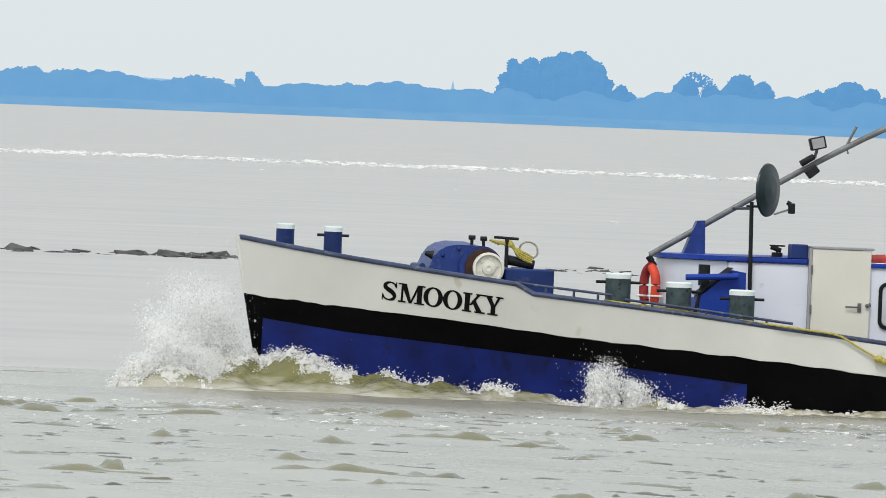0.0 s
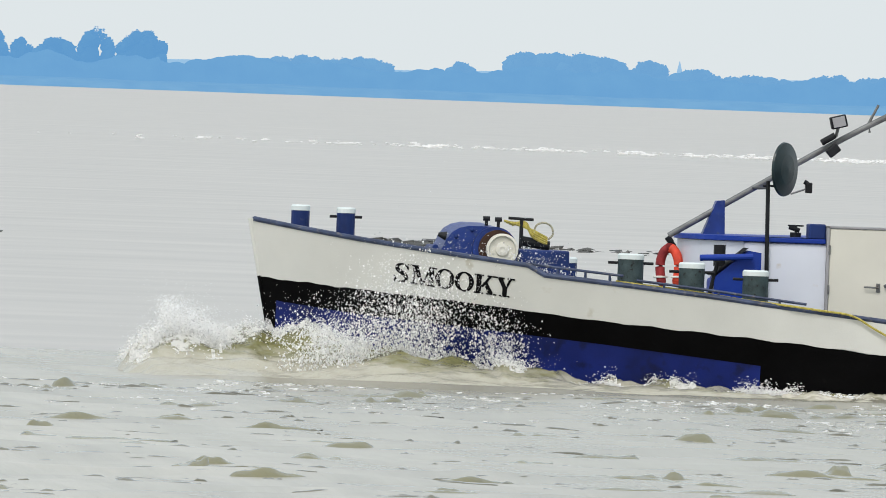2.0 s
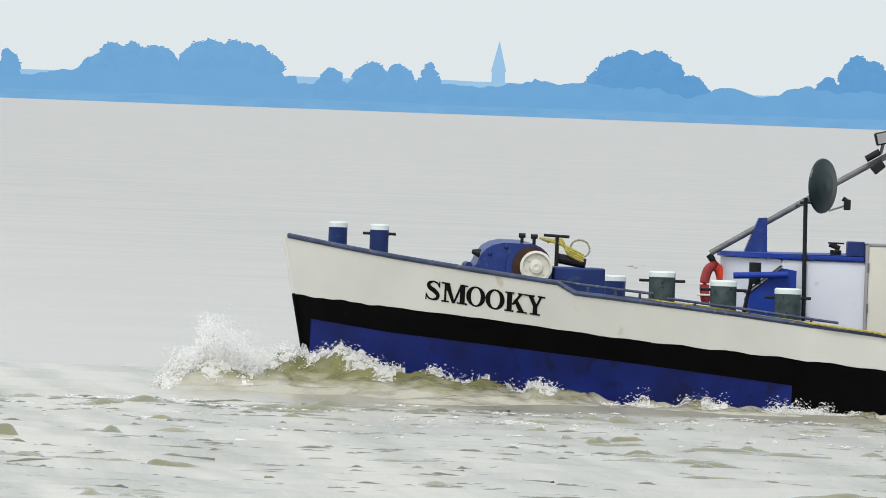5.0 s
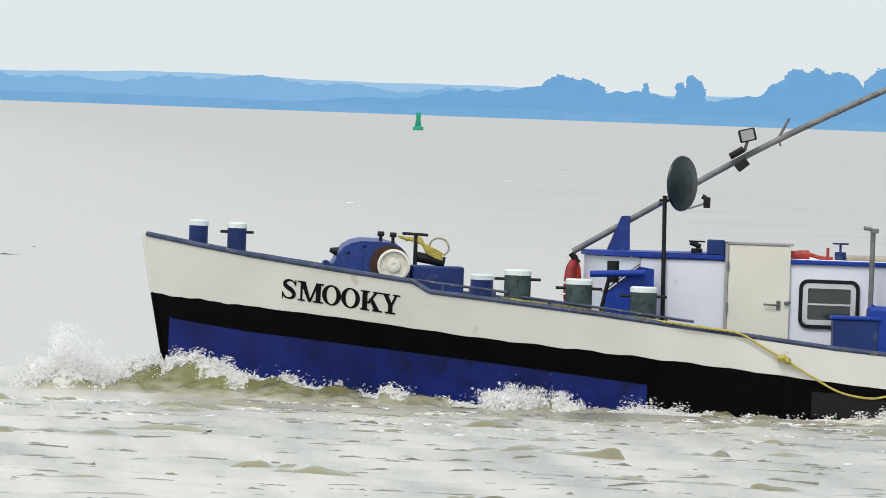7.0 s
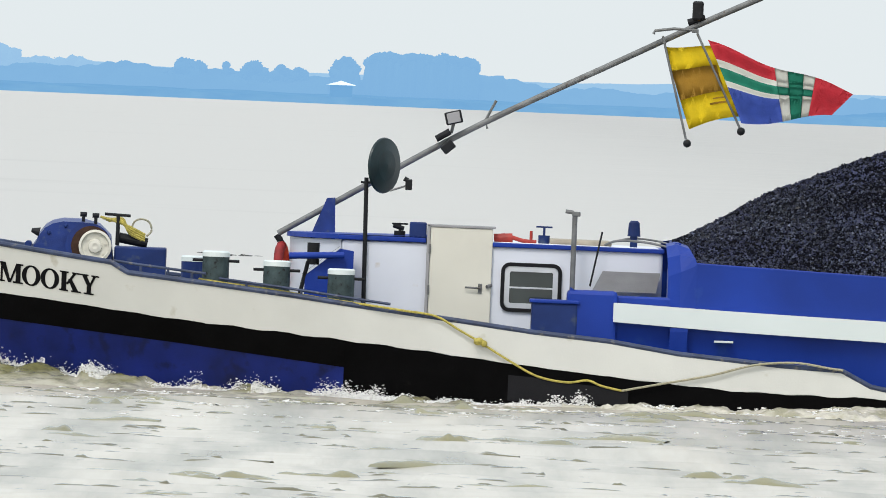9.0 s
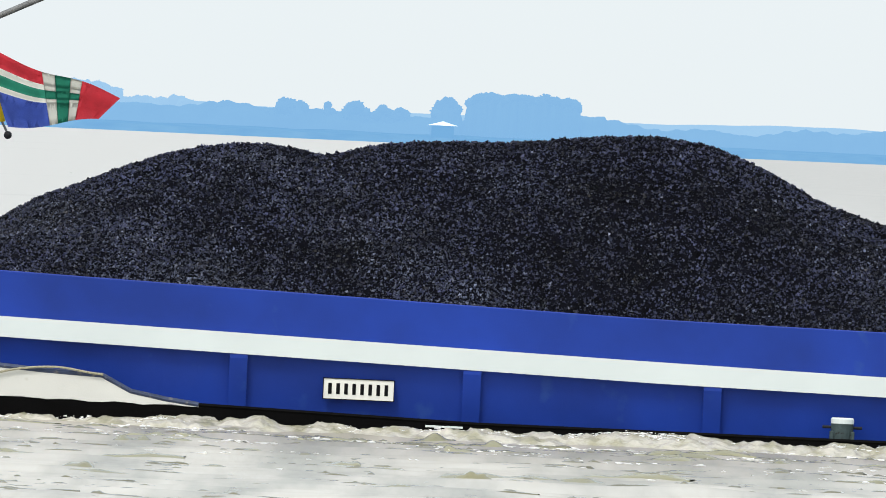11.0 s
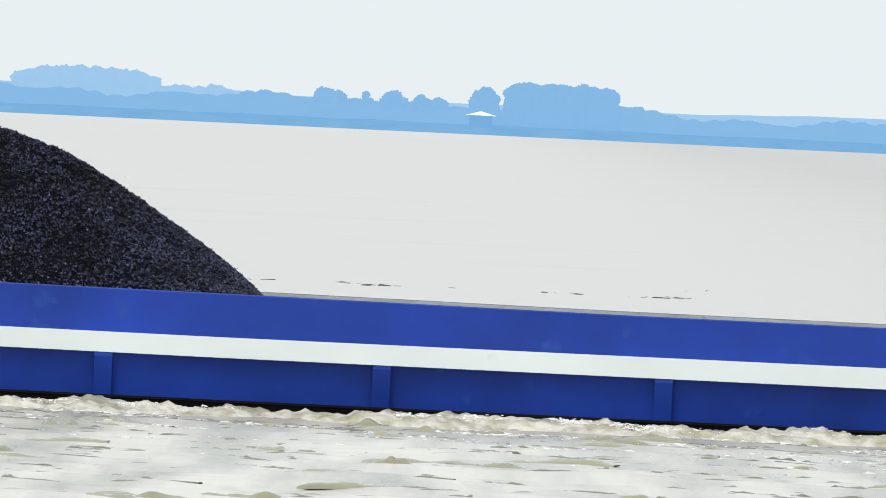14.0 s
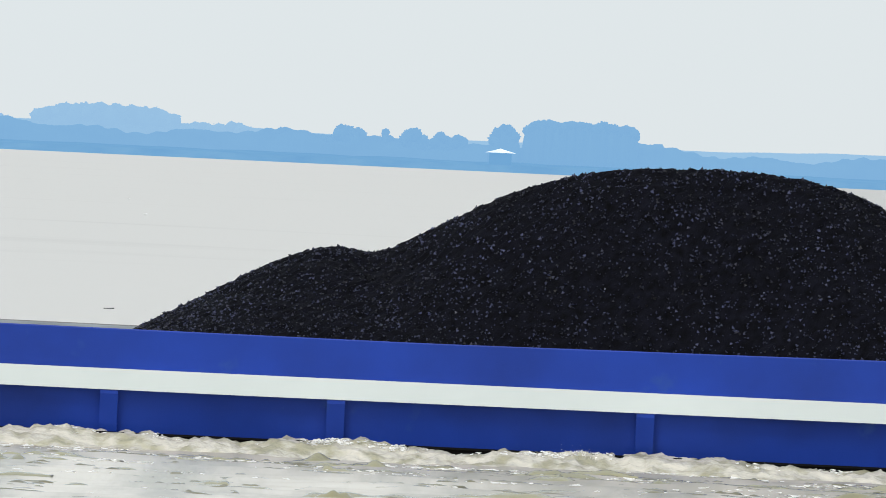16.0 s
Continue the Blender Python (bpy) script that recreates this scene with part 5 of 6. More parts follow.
def boom_gear():
    mast = part("boom", boom_tube(), STEEL, ship, "long grey lowered mast boom")
    bm = bmesh.new()
    rod(bm, (6.30, -0.3, 2.30), (6.36, -0.3, 2.22), 0.05)
    rod(bm, (6.35, -0.3, 2.25), (6.42, -0.3, 2.16), 0.03)
    part("boom_hook", bm, DARK, mast)
    bm = bmesh.new()
    f = [(6.77, 2.24), (7.16, 2.26), (7.14, 2.88), (7.02, 2.87)]
    a = [bm.verts.new((x, -0.42, z)) for x, z in f]
    b = [bm.verts.new((x, -0.18, z)) for x, z in f]
    bm.faces.new(a), bm.faces.new(b)
    for k in range(4):
        bm.faces.new((a[k], a[(k + 1) % 4], b[(k + 1) % 4], b[k]))
    part("boom_bracket", bm, GEAR, mast, "blue tapered steel bracket")
    bm = bmesh.new()
    box(bm, (6.76, -0.6, 2.2), (7.18, 0.0, 2.25), 0.01)
    part("bracket_foot", bm, DARK, mast)
    bm = bmesh.new()
    rod(bm, (7.62, -2.12, 0.8), (7.58, -2.12, 3.20), 0.032)
    rod(bm, (7.50, -2.12, 3.13), (7.70, -2.12, 3.13), 0.018)
    rod(bm, (7.58, -2.12, 3.10), (7.58, -0.3, 3.08), 0.022)
    part("dish_pole", bm, DARK, mast, "dark upright pole")
    # round dish, turned so that it shows as an upright oval
    turn = Matrix.Translation((7.82, -2.06, 3.385)) @ pose(0, 0, 0, 90, 0, 56)
    bm = bmesh.new()
    for r0, r1, z0, z1 in ((0.41, 0.40, 0.0, 0.03), (0.40, 0.22, 0.03, 0.065), (0.22, 0.0, 0.065, 0.08)):
        n = 40
        ring0 = [bm.verts.new((r0 * math.cos(2 * math.pi * k / n), r0 * math.sin(2 * math.pi * k / n), z0)) for k in range(n)]
        ring1 = [bm.verts.new((max(r1, 0.004) * math.cos(2 * math.pi * k / n), max(r1, 0.004) * math.sin(2 * math.pi * k / n), z1)) for k in range(n)]
        for k in range(n):
            bm.faces.new((ring0[k], ring0[(k + 1) % n], ring1[(k + 1) % n], ring1[k]))
    bmesh.ops.remove_doubles(bm, verts=bm.verts, dist=0.0005)
    bm.faces.new([v for v in bm.verts if abs(v.co.z) < 1e-6])
    bmesh.ops.transform(bm, matrix=turn, verts=bm.verts)
    dish = part("dish", bm, GREENDISC, mast, "dark green round dish", smooth=False)
    bm = bmesh.new()
    rod(bm, (7.93, -2.10, 3.02), (8.18, -2.10, 3.11), 0.014)
    part("feed_arm", bm, STEEL, mast)
    bm = bmesh.new()
    box(bm, (8.15, -2.15, 3.04), (8.25, -2.04, 3.20), 0.015)
    rod(bm, (8.13, -2.10, 3.21), (8.19, -2.10, 3.18), 0.035)
    part("feed_horn", bm, DARK, mast)
    bm = bmesh.new()
    box(bm, (8.70, -0.5, 4.03), (8.95, -0.36, 4.22), 0.02, pose(0, 0, 0, 0, -14, 0))
    part("floodlight", bm, DARK, mast, "dark floodlight with ribbed body")
    part("floodlight_glass", box(bmesh.new(), (8.73, -0.515, 4.05), (8.92, -0.503, 4.20), 0.005, pose(0, 0, 0, 0, -14, 0)), GREYFLAP, mast)
    bm = bmesh.new()
    rod(bm, (8.80, -0.36, 3.90), (8.83, -0.40, 4.05), 0.025)
    part("floodlight_stem", bm, STEEL, mast)
    bm = bmesh.new()
    box(bm, (8.66, -0.48, 3.62), (8.86, -0.34, 3.76), 0.02, pose(0, 0, 0, 0, -40, 0))
    rod(bm, (8.58, -0.40, 3.80), (8.78, -0.40, 3.92), 0.05)
    part("horn", bm, DARK, mast, "dark ship's horn")
    bm = bmesh.new()
    pipe(bm, [(9.32, -0.3, 3.98), (9.30, -0.3, 4.12), (9.44, -0.3, 4.40)], 0.02)
    part("whip", bm, STEEL, mast)
    bm = bmesh.new()
    pipe(bm, [(11.70, -0.45, 5.47), (11.72, -0.45, 5.52), (12.0, -0.45, 5.56), (12.33, -0.45, 5.55)], 0.022)
    box(bm, (12.26, -0.5, 5.51), (12.36, -0.4, 5.57), 0.01)
    part("flag_yard", bm, STEEL, mast, "short grey flag yard")
    bm = bmesh.new()
    box(bm, (12.26, -0.42, 5.70), (12.42, -0.25, 5.98), 0.03)
    rod(bm, (12.20, -0.3, 5.66), (12.45, -0.3, 5.74), 0.05)
    part("mast_lamp", bm, DARK, mast, "dark mast lantern")


HOOK = Vector((6.34, -0.3, 2.24))


def life_jacket():
    t = thing("life_jacket", "orange and dark red life jacket hung from the boom", "life jacket")
    x, y, z = HOOK
    for side, m_, label in ((1, ORANGE, "orange padded half"), (-1, DARKRED, "dark red padded half")):
        bm = bmesh.new()
        pts = smooth_line([(x, y, z - 0.10), (x + side * 0.09, y, z - 0.16), (x + side * 0.145, y, z - 0.30), (x + side * 0.15, y, z - 0.46), (x + side * 0.125, y, z - 0.62)], 5)
        pipe(bm, pts, 0.072, 12)
        ball(bm, pts[0], 0.078, 2), ball(bm, pts[-1], 0.07, 2)
        part("panel", bm, m_, t, label, True)
    bm = bmesh.new()
    pipe(bm, [(x, y, z), (x - 0.03, y, z - 0.06), (x - 0.02, y, z - 0.14)], 0.012, 6)
    pipe(bm, [(x, y, z), (x + 0.03, y, z - 0.06), (x + 0.02, y, z - 0.14)], 0.012, 6)
    part("strap", bm, RUBBER, t, "dark hanging strap")
    bm = bmesh.new()
    box(bm, (x - 0.23, y - 0.09, z - 0.56), (x - 0.06, y + 0.09, z - 0.53), 0.01)
    part("reflective_band", bm, F_WHITE, t, "pale reflective band")
    bm = bmesh.new()
    box(bm, (x + 0.06, y - 0.09, z - 0.56), (x + 0.23, y + 0.09, z - 0.53), 0.01)
    part("reflective_band", bm, F_WHITE, t, "pale reflective band")
    return t


def rope():
    t = thing("mooring_rope", "yellow mooring rope slung along the ship's side", "rope")
    off = lambda s, z: -half(s, z) - 0.06
    bm = bmesh.new()
    pts = [(5.2, 1.63), (5.45, 1.60), (6.2, 1.53), (7.0, 1.43), (7.76, 1.35), (8.2, 1.30), (8.66, 1.24), (9.0, 1.06), (9.3, 0.90), (9.75, 0.64), (10.17, 0.43), (10.6, 0.36), (10.9, 0.40), (11.1, 0.33), (11.40, 0.27)]
    pipe(bm, smooth_line([(s, off(s, z) + (0.2 if s < 7.7 else 0.0), z) for s, z in pts], 5), 0.017, 7)
    part("line", bm, YELLOWROPE, t, "yellow rope")
    bm = bmesh.new()
    ball(bm, (9.3, off(9.3, 0.9) - 0.03, 0.90), 0.065, 2, (1.2, 0.9, 0.9))
    ball(bm, (9.38, off(9.3, 0.9) - 0.03, 0.87), 0.05, 2)
    part("knot", bm, YELLOWROPE, t, "thick knot")
    bm = bmesh.new()
    pts = [(11.40, 0.27), (12.0, 0.40), (12.7, 0.55), (13.3, 0.72), (13.9, 0.78), (14.4, 0.72), (14.6, 0.70)]
    pipe(bm, smooth_line([(s, off(s, z), z) for s, z in pts], 5), 0.017, 7)
    part("line", bm, GREYROPE, t, "weathered pale rope")
    return t


def flag_piece(t, name, quad, material, dy=0.0, n=8):
    """A rippled piece of cloth between four corners: hoist low, hoist high, fly high, fly low."""
    a, b, c, d = [Vector((x, -0.45 + dy, z)) for x, z in quad]
    rows = []
    for i in range(n + 1):
        u = i / n
        row = []
        for k in range(4):
            w = k / 3
            p = (a.lerp(b, w)).lerp(d.lerp(c, w), u)
            y = 0.09 * math.sin((p.x - 12) * 5.0 + 1.2 * (p.z - 4.5))
            p = p + Vector((0, 0, 0.04 * math.sin((p.x - 12.4) * 4.2 + 0.6)))
            row.append(p + Vector((0, y, 0)))
        rows.append(row)
    bm = sheet(bmesh.new(), rows)
    bmesh.ops.solidify(bm, geom=bm.faces, thickness=0.006)
    return part(name, bm, material, t, "", True)


def flags():
    t = thing("yellow_flag", "yellow flag with an ochre band flying below the boom", "flag")
    A, B, C, D = (12.24, 4.10), (11.83, 5.33), (12.62, 5.30), (12.96, 4.31)

    def cut(lo, hi, left=0.0, right=1.0, k=(A, B, C, D)):
        a, b, c, d = [Vector(p) for p in k]
        at = lambda u, w: tuple(a.lerp(b, w).lerp(d.lerp(c, w), u))
        return [at(left, lo), at(left, hi), at(right, hi), at(right, lo)]
    flag_piece(t, "lower_cloth", cut(0, 0.36), F_YELLOW)
    flag_piece(t, "middle_cloth", cut(0.36, 0.72, 0, 0.85), F_OCHRE)
    flag_piece(t, "middle_edge", cut(0.36, 0.72, 0.85, 1), F_YELLOW)
    flag_piece(t, "upper_cloth", cut(0.72, 1.0), F_YELLOW)
    flag_piece(t, "mark", cut(0.20, 0.225, 0.52, 0.9), F_OCHRE, -0.02)
    flag_piece(t, "mark", cut(0.265, 0.285, 0.6, 0.85), F_OCHRE, -0.02)
    bm = bmesh.new()
    rod(bm, (11.80, -0.45, 5.45), (12.20, -0.45, 3.95), 0.018)
    part("flag_stick", bm, STEEL, t)
    part("ball_weight", ball(bmesh.new(), (12.22, -0.45, 3.89), 0.062, 2), DARK, t, "dark round weight", True)
    g = thing("regional_flag", "red white green and blue cross flag flying below the boom", "flag")
    K = ((13.0, 4.23), (12.46, 5.40), (14.62, 4.74), (14.32, 4.38))
    us, vs = (0, 0.46, 0.55, 0.66, 0.74, 1), (0, 0.42, 0.5, 0.66, 0.76, 1)
    flag_piece(g, "fly_end", cut(0, 1, 0.74, 1, K), F_RED)
    for c in range(4):
        for r in range(5):
            if c == 2 or r == 2:
                m_ = F_GREEN
            elif c in (1, 3) or r in (1, 3):
                m_ = F_WHITE
            else:
                m_ = F_RED if (c < 2) == (r > 2) else F_BLUE
            flag_piece(g, "cloth", cut(vs[r], vs[r + 1], us[c], us[c + 1], K), m_)
    bm = bmesh.new()
    rod(bm, (12.30, -0.45, 5.52), (12.98, -0.45, 4.16), 0.018)
    part("flag_stick", bm, STEEL, g)
    part("ball_weight", ball(bmesh.new(), (13.0, -0.45, 4.11), 0.062, 2), DARK, g, "dark round weight", True)
    return t, g


# ---- the cargo ----
COAL_S = (12.1, 12.77, 13.41, 14.22, 14.86, 15.51, 16.32, 16.8, 17.23, 17.72, 18.3, 19.2, 20.3, 21.5, 22.44, 23.26, 24.06, 24.92, 25.62, 26.0, 26.55, 27.27, 27.92, 28.49,
          29.15, 30.0, 30.84, 31.68, 32.53, 33.37, 34.02, 34.57, 35.0)
COAL_Z = (2.42, 2.79, 3.18, 3.51, 3.78, 3.99, 4.15, 4.15, 4.10, 4.00, 4.19, 4.30, 4.32, 4.45, 4.52, 4.44, 4.13, 3.66, 3.43, 3.30, 3.66, 4.06, 4.26, 4.32,
          4.30, 4.19, 3.98, 3.69, 3.20, 2.66, 2.22, 1.76, 1.3)
COAL_S2 = (44.2, 44.7, 45.56, 46.4, 47.12, 47.6, 47.94, 48.12, 48.59, 49.23, 50.04, 50.84, 51.5, 52.15, 53.4, 54.45, 55.12, 55.6, 56.4, 57.5, 58.8, 59.8)
COAL_Z2 = (1.3, 1.72, 2.18, 2.65, 2.97, 3.08, 3.01, 2.94, 3.16, 3.52, 3.93, 4.21, 4.35, 4.41, 4.44, 4.34, 4.17, 3.98, 3.55, 2.9, 2.2, 1.4)


def coal_heap(ss, zz, glint=1.0):
    rng = np.random.default_rng(21)
    step = 0.07
    xs = np.arange(ss[0], ss[-1], step)
    ys = np.concatenate([np.arange(-3.45, 0.8, step), np.arange(0.9, 3.46, 0.3)])
    ridge = np.interp(xs, ss, zz)
    k = np.exp(-0.5 * (np.arange(-5, 6) / 2.5) ** 2)
    ridge = np.convolve(np.pad(ridge, 5, mode="edge"), k / k.sum(), mode="valid")
    X, Y = np.meshgrid(xs, ys)
    wall = np.interp(X, (12.4, 22.5, 34.0, 49.0, 60.0), (2.02, 1.86, 1.74, 1.68, 1.75))
    foot = np.minimum(wall - 0.10, ridge[None, :])
    q = np.clip(np.abs(Y + 0.2) / 3.25, 0, 1)
    z = foot + (ridge[None, :] - foot) * (1 - q ** 1.25)
    z = z + 0.05 * np.sin(X * 1.7 + 2.1 * Y) * np.sin(Y * 2.3 + 0.6 * X) * (1 - q) * (q > 0.15) + 0.012 * rng.normal(size=X.shape)
    z[0] -= 0.5
    t = thing("coal_heap", "high heap of black coal filling the ship's open hold", "coal", "coal heaps in the hold", "stuff")
    part("heap", grid_mesh("heap", xs, ys, z), COAL, t, "fine black coal")
    def lie(px, py):
        u, v = np.clip((px - xs[0]) / step, 0, len(xs) - 1.01), np.clip((py + 3.45) / step, 1, len(ys) - 1.01)
        i, j = u.astype(int), v.astype(int)
        u, v = u - i, v - j
        return (z[j, i] * (1 - u) + z[j, i + 1] * u) * (1 - v) + (z[j + 1, i] * (1 - u) + z[j + 1, i + 1] * u) * v

    # lumps and chips paler than the heap: bluish highlights put into their colour
    n = int(3200 * glint * (ss[-1] - ss[0]))
    px = ss[0] + 0.1 + (ss[-1] - ss[0] - 0.2) * rng.random(n)
    py = -3.4 + 3.9 * rng.random(n)
    P = np.stack([px, py, lie(px, py) + 0.006], -1)
    part("lumps", bits_mesh("lumps", P, 0.008 + 0.018 * rng.random(n) ** 2, rng, (1, 1, 1), True), LUMP, t, "glinting coal lumps")
    n = int(2600 * glint * (ss[-1] - ss[0]))
    px = ss[0] + 0.1 + (ss[-1] - ss[0] - 0.2) * rng.random(n)
    py = -3.4 + 2.9 * rng.random(n) ** 1.6
    thick = np.interp(px, (12, 14, 19, 22, 25, 26, 27.5, 36, 40, 60), (0.6, 1.0, 0.9, 0.2, 0.3, 0.7, 0.15, 0.12, 0.02, 0.02)) * (0.6 + 0.4 * np.sin(1.7 * px + 2.2 * py))
    keep = rng.random(n) < thick
    px, py = px[keep], py[keep]
    part("chips", bits_mesh("chips", np.stack([px, py, lie(px, py) + 0.010], -1), 0.006 + 0.016 * rng.random(len(px)) ** 2, rng, (1, 1, 1), True), CHIP, t, "coal chips coloured pale blue-grey as glints")
    return t


hull()
letters()
coaming()
deckhouse()
deck_gear()
boom_gear()
jacket = life_jacket()
slung_rope = rope()
yellow_flag, cross_flag = flags()
heaps = [coal_heap(COAL_S, COAL_Z), coal_heap(COAL_S2, COAL_Z2, 0.22)]


# ---- broken water round the ship ----
def bow_wave():
    """The muddy crest thrown up ahead of the stem and again beside it, running down along the near side."""
    rng = np.random.default_rng(31)
    xs, ys = np.arange(-3.2, 13.0, 0.055), np.arange(-9.0, 0.4, 0.09)
    X, Y = np.meshgrid(xs, ys)
    hullside = -HALF * (1 - (1 - np.clip((X - 0.4) / 9.3, 0, 1)) ** 2)
    crest = np.interp(X, (-2.4, -2.0, -1.7, -1.4, -1.0, -0.5, 0.2, 1.0, 1.6, 2.1, 2.7, 3.4, 4.5, 6.0, 8.0, 11.0, 13.0), (-0.6, -0.25, 0.04, 0.28, 0.44, 0.34, 0.33, 0.41, 0.40, 0.29, 0.17, 0.08, 0.03, 0.03, 0.0, -0.05, -0.4))
    crest = crest + (0.06 * np.sin(2.9 * X + 0.7) + 0.05 * np.sin(6.1 * X + 2.0)) * (X < 3.5)
    away = np.clip((hullside - 0.15 - Y) / np.interp(X, (-3, 0, 3, 13), (1.3, 1.6, 1.9, 1.8)), -1, 4.5)
    prof = np.where(away > 0, np.exp(-(away * 1.15) ** 2), 1.0)
    # low ripples spread from the foot over the river before it dies away
    ripple = np.zeros_like(X)
    for k in range(9):
        lam = 0.35 * 1.28 ** k
        a, ph = rng.normal(1.1, 0.5), 6.3 * rng.random()
        ripple += 0.020 * lam ** 0.6 * np.sin(2 * math.pi * (X * math.cos(a) + Y * math.sin(a)) / lam + ph + 1.2 * np.sin(0.9 * X + 0.5 * Y + ph))
    foot = np.exp(-(away / 2.6) ** 2) * np.clip((X + 2.6) / 1.0, 0, 1) * np.clip((12.5 - X) / 3, 0, 1)
    z = crest * prof + (ripple - 0.015) * foot * np.where(away > 0, 1, 0.5) - 0.9 * (1 - foot) ** 1.5
    z = z + (0.05 * np.sin(X * 3.1 + Y * 1.3) + 0.035 * np.sin(X * 7.3 - Y * 2.0 + 1) + 0.03 * np.sin(X * 13 + 3 * Y) * np.sin(Y * 9 - 4 * X)) * prof + 0.006 * rng.normal(size=X.shape) * prof
    z = np.where(Y > hullside + 0.5, -0.4, z)
    ob = part("bow_wave", grid_mesh("bow_wave", xs, ys, z), WATER_WAVE, smooth=True)
    # broken foam that tops the crest and runs ahead of the stem
    tone = 0.5 * np.sin(3.7 * X + 1.9 * Y) + 0.5 * np.sin(9.1 * X - 3.3 * Y + 1) + 0.6 * np.sin(5.3 * X + 6.1 * z) + 0.12 * rng.normal(size=X.shape)
    cover = np.interp(X, (-2.2, -1.5, -0.8, -0.2, 0.6, 2.5, 5.0), (3.4, 3.0, 2.0, 1.2, 0.7, 0.3, -0.3)) + 3.4 * (prof - 0.80)
    on = (tone + cover > 0.75) & (prof > 0.15) & (z > -0.2) & (Y < hullside + 0.3)
    # a lacy skin of foam, torn into points along its top
    lift = 0.015 + (0.02 + 0.16 * rng.random(X.shape) ** 5) * np.clip(cover, 0, 1) * prof
    nx = len(xs)
    cells = on[:-1, :-1]
    i = (np.arange(len(ys) - 1)[:, None] * nx + np.arange(nx - 1)[None, :])[cells]
    quads = np.stack([i, i + 1, i + nx + 1, i + nx], -1)
    used, back = np.unique(quads, return_inverse=True)
    me = bpy.data.meshes.new("foam_skin")
    me.from_pydata(np.stack([X, Y, z + lift], -1).reshape(-1, 3)[used].tolist(), [], back.reshape(-1, 4).tolist())
    part("foam_skin", me, LACE, ob, "lacy white foam", True)
    P = np.stack([X, Y, z], -1)[on]
    P = np.repeat(P, 5, axis=0)
    P = P + np.array((0.05, 0.06, 0.02)) * rng.normal(size=P.shape) + np.array((0, 0, 0.03))
    P[:, 2] += 0.16 * rng.random(len(P)) ** 5
    part("foam_cap", bits_mesh("foam_cap", P, 0.005 + 0.010 * rng.random(len(P)) ** 3, rng, (1.3, 1.2, 0.8), True), FOAM, ob, "broken white foam")
    tagged(ob, "curling silty olive bow wave pushed up by the ship's stem", "wave", kind="stuff")
    return ob


def foam_line(a, b, seed, height, n):
    """Ragged foam along the waterline of the near side."""
    rng = np.random.default_rng(seed)
    s = a + (b - a) * rng.random(n)
    nodes = np.arange(a - 0.5, b + 0.6, 0.05)
    bumps = np.interp(s, nodes, 0.15 + 0.85 * rng.random(len(nodes)) ** 4) * (0.35 + 0.9 * np.sin(s * 0.8 + seed) ** 4)
    h = height * bumps * rng.random(n) ** 2.0
    s = np.clip(s + 0.06 * rng.normal(size=n), a, b)
    y = np.array([-half(x, 0.1) for x in s]) - 0.12 - 0.5 * rng.random(n)
    ob = part("hull_foam", bits_mesh("hull_foam", np.stack([s, y, h - 0.02 + np.interp(s, (0.3, 1.2, 2.2, 3.2, 4.5, 6.0, 8.0), (0.52, 0.38, 0.22, 0.10, 0.04, 0.0, 0.0))], -1), 0.004 + 0.010 * rng.random(n) ** 2, rng, (1.7, 1.3, 0.8), True), SPRAY)
    return tagged(ob, "ragged white foam where the river washes along the hull", "foam", "foam along the hull", "stuff")


def spray(seed, length, height, n, lean=0.0, dense=0.5):
    """A burst of spray round its own origin: a dense foot of foam, ragged fingers and flying drops."""
    rng = np.random.default_rng(seed)
    n, height = n * 6, height * 1.2
    k = int(5 + length * 5)
    fx, fh, fw = (rng.random(k) - 0.5) * length, 0.6 + 0.4 * rng.random(k) ** 1.5, (0.06 + 0.14 * rng.random(k)) * length
    fh *= 1 - 2.0 * (fx / length) ** 2
    pick = rng.integers(0, k, n)
    v = rng.random(n) ** (1.5 - 0.7 * dense)
    z = height * fh[pick] * v - 0.05
    x = fx[pick] + fw[pick] * rng.normal(size=n) * (0.35 + 0.5 * v) + lean * z
    y = 0.20 * rng.normal(size=n)
    stray = rng.random(n) < 0.06
    x[stray] += 0.25 * rng.normal(size=stray.sum())
    z[stray] *= 1 + 0.5 * rng.random(stray.sum())
    size = (0.003 + 0.008 * rng.random(n) ** 4) * (1.4 - 0.7 * v)
    ob = part("spray", bits_mesh("spray", np.stack([x, y, z], -1), size, rng, (1.2, 1, 1), True), SPRAY)
    # the dense white heart of the burst, and the mist that hangs round it
    m = 800 * k
    pick = rng.integers(0, k, m)
    up = rng.random(m) ** 1.25
    at = np.stack([fx[pick] + fw[pick] * rng.normal(size=m) * (0.45 + 0.35 * up) + lean * height * up, 0.14 * rng.normal(size=m) - 0.05, height * fh[pick] * up * (0.80 + 0.2 * rng.random(m)) - 0.04], -1)
    part("froth", bits_mesh("froth", at, (0.007 + 0.016 * rng.random(m) ** 2) * (1.25 - 0.6 * up), rng, (1.0, 1.0, 1.3), True), MIST, ob)
    return tagged(ob, "burst of white water spray beside the ship's hull", "spray", "bursts of spray", "stuff")


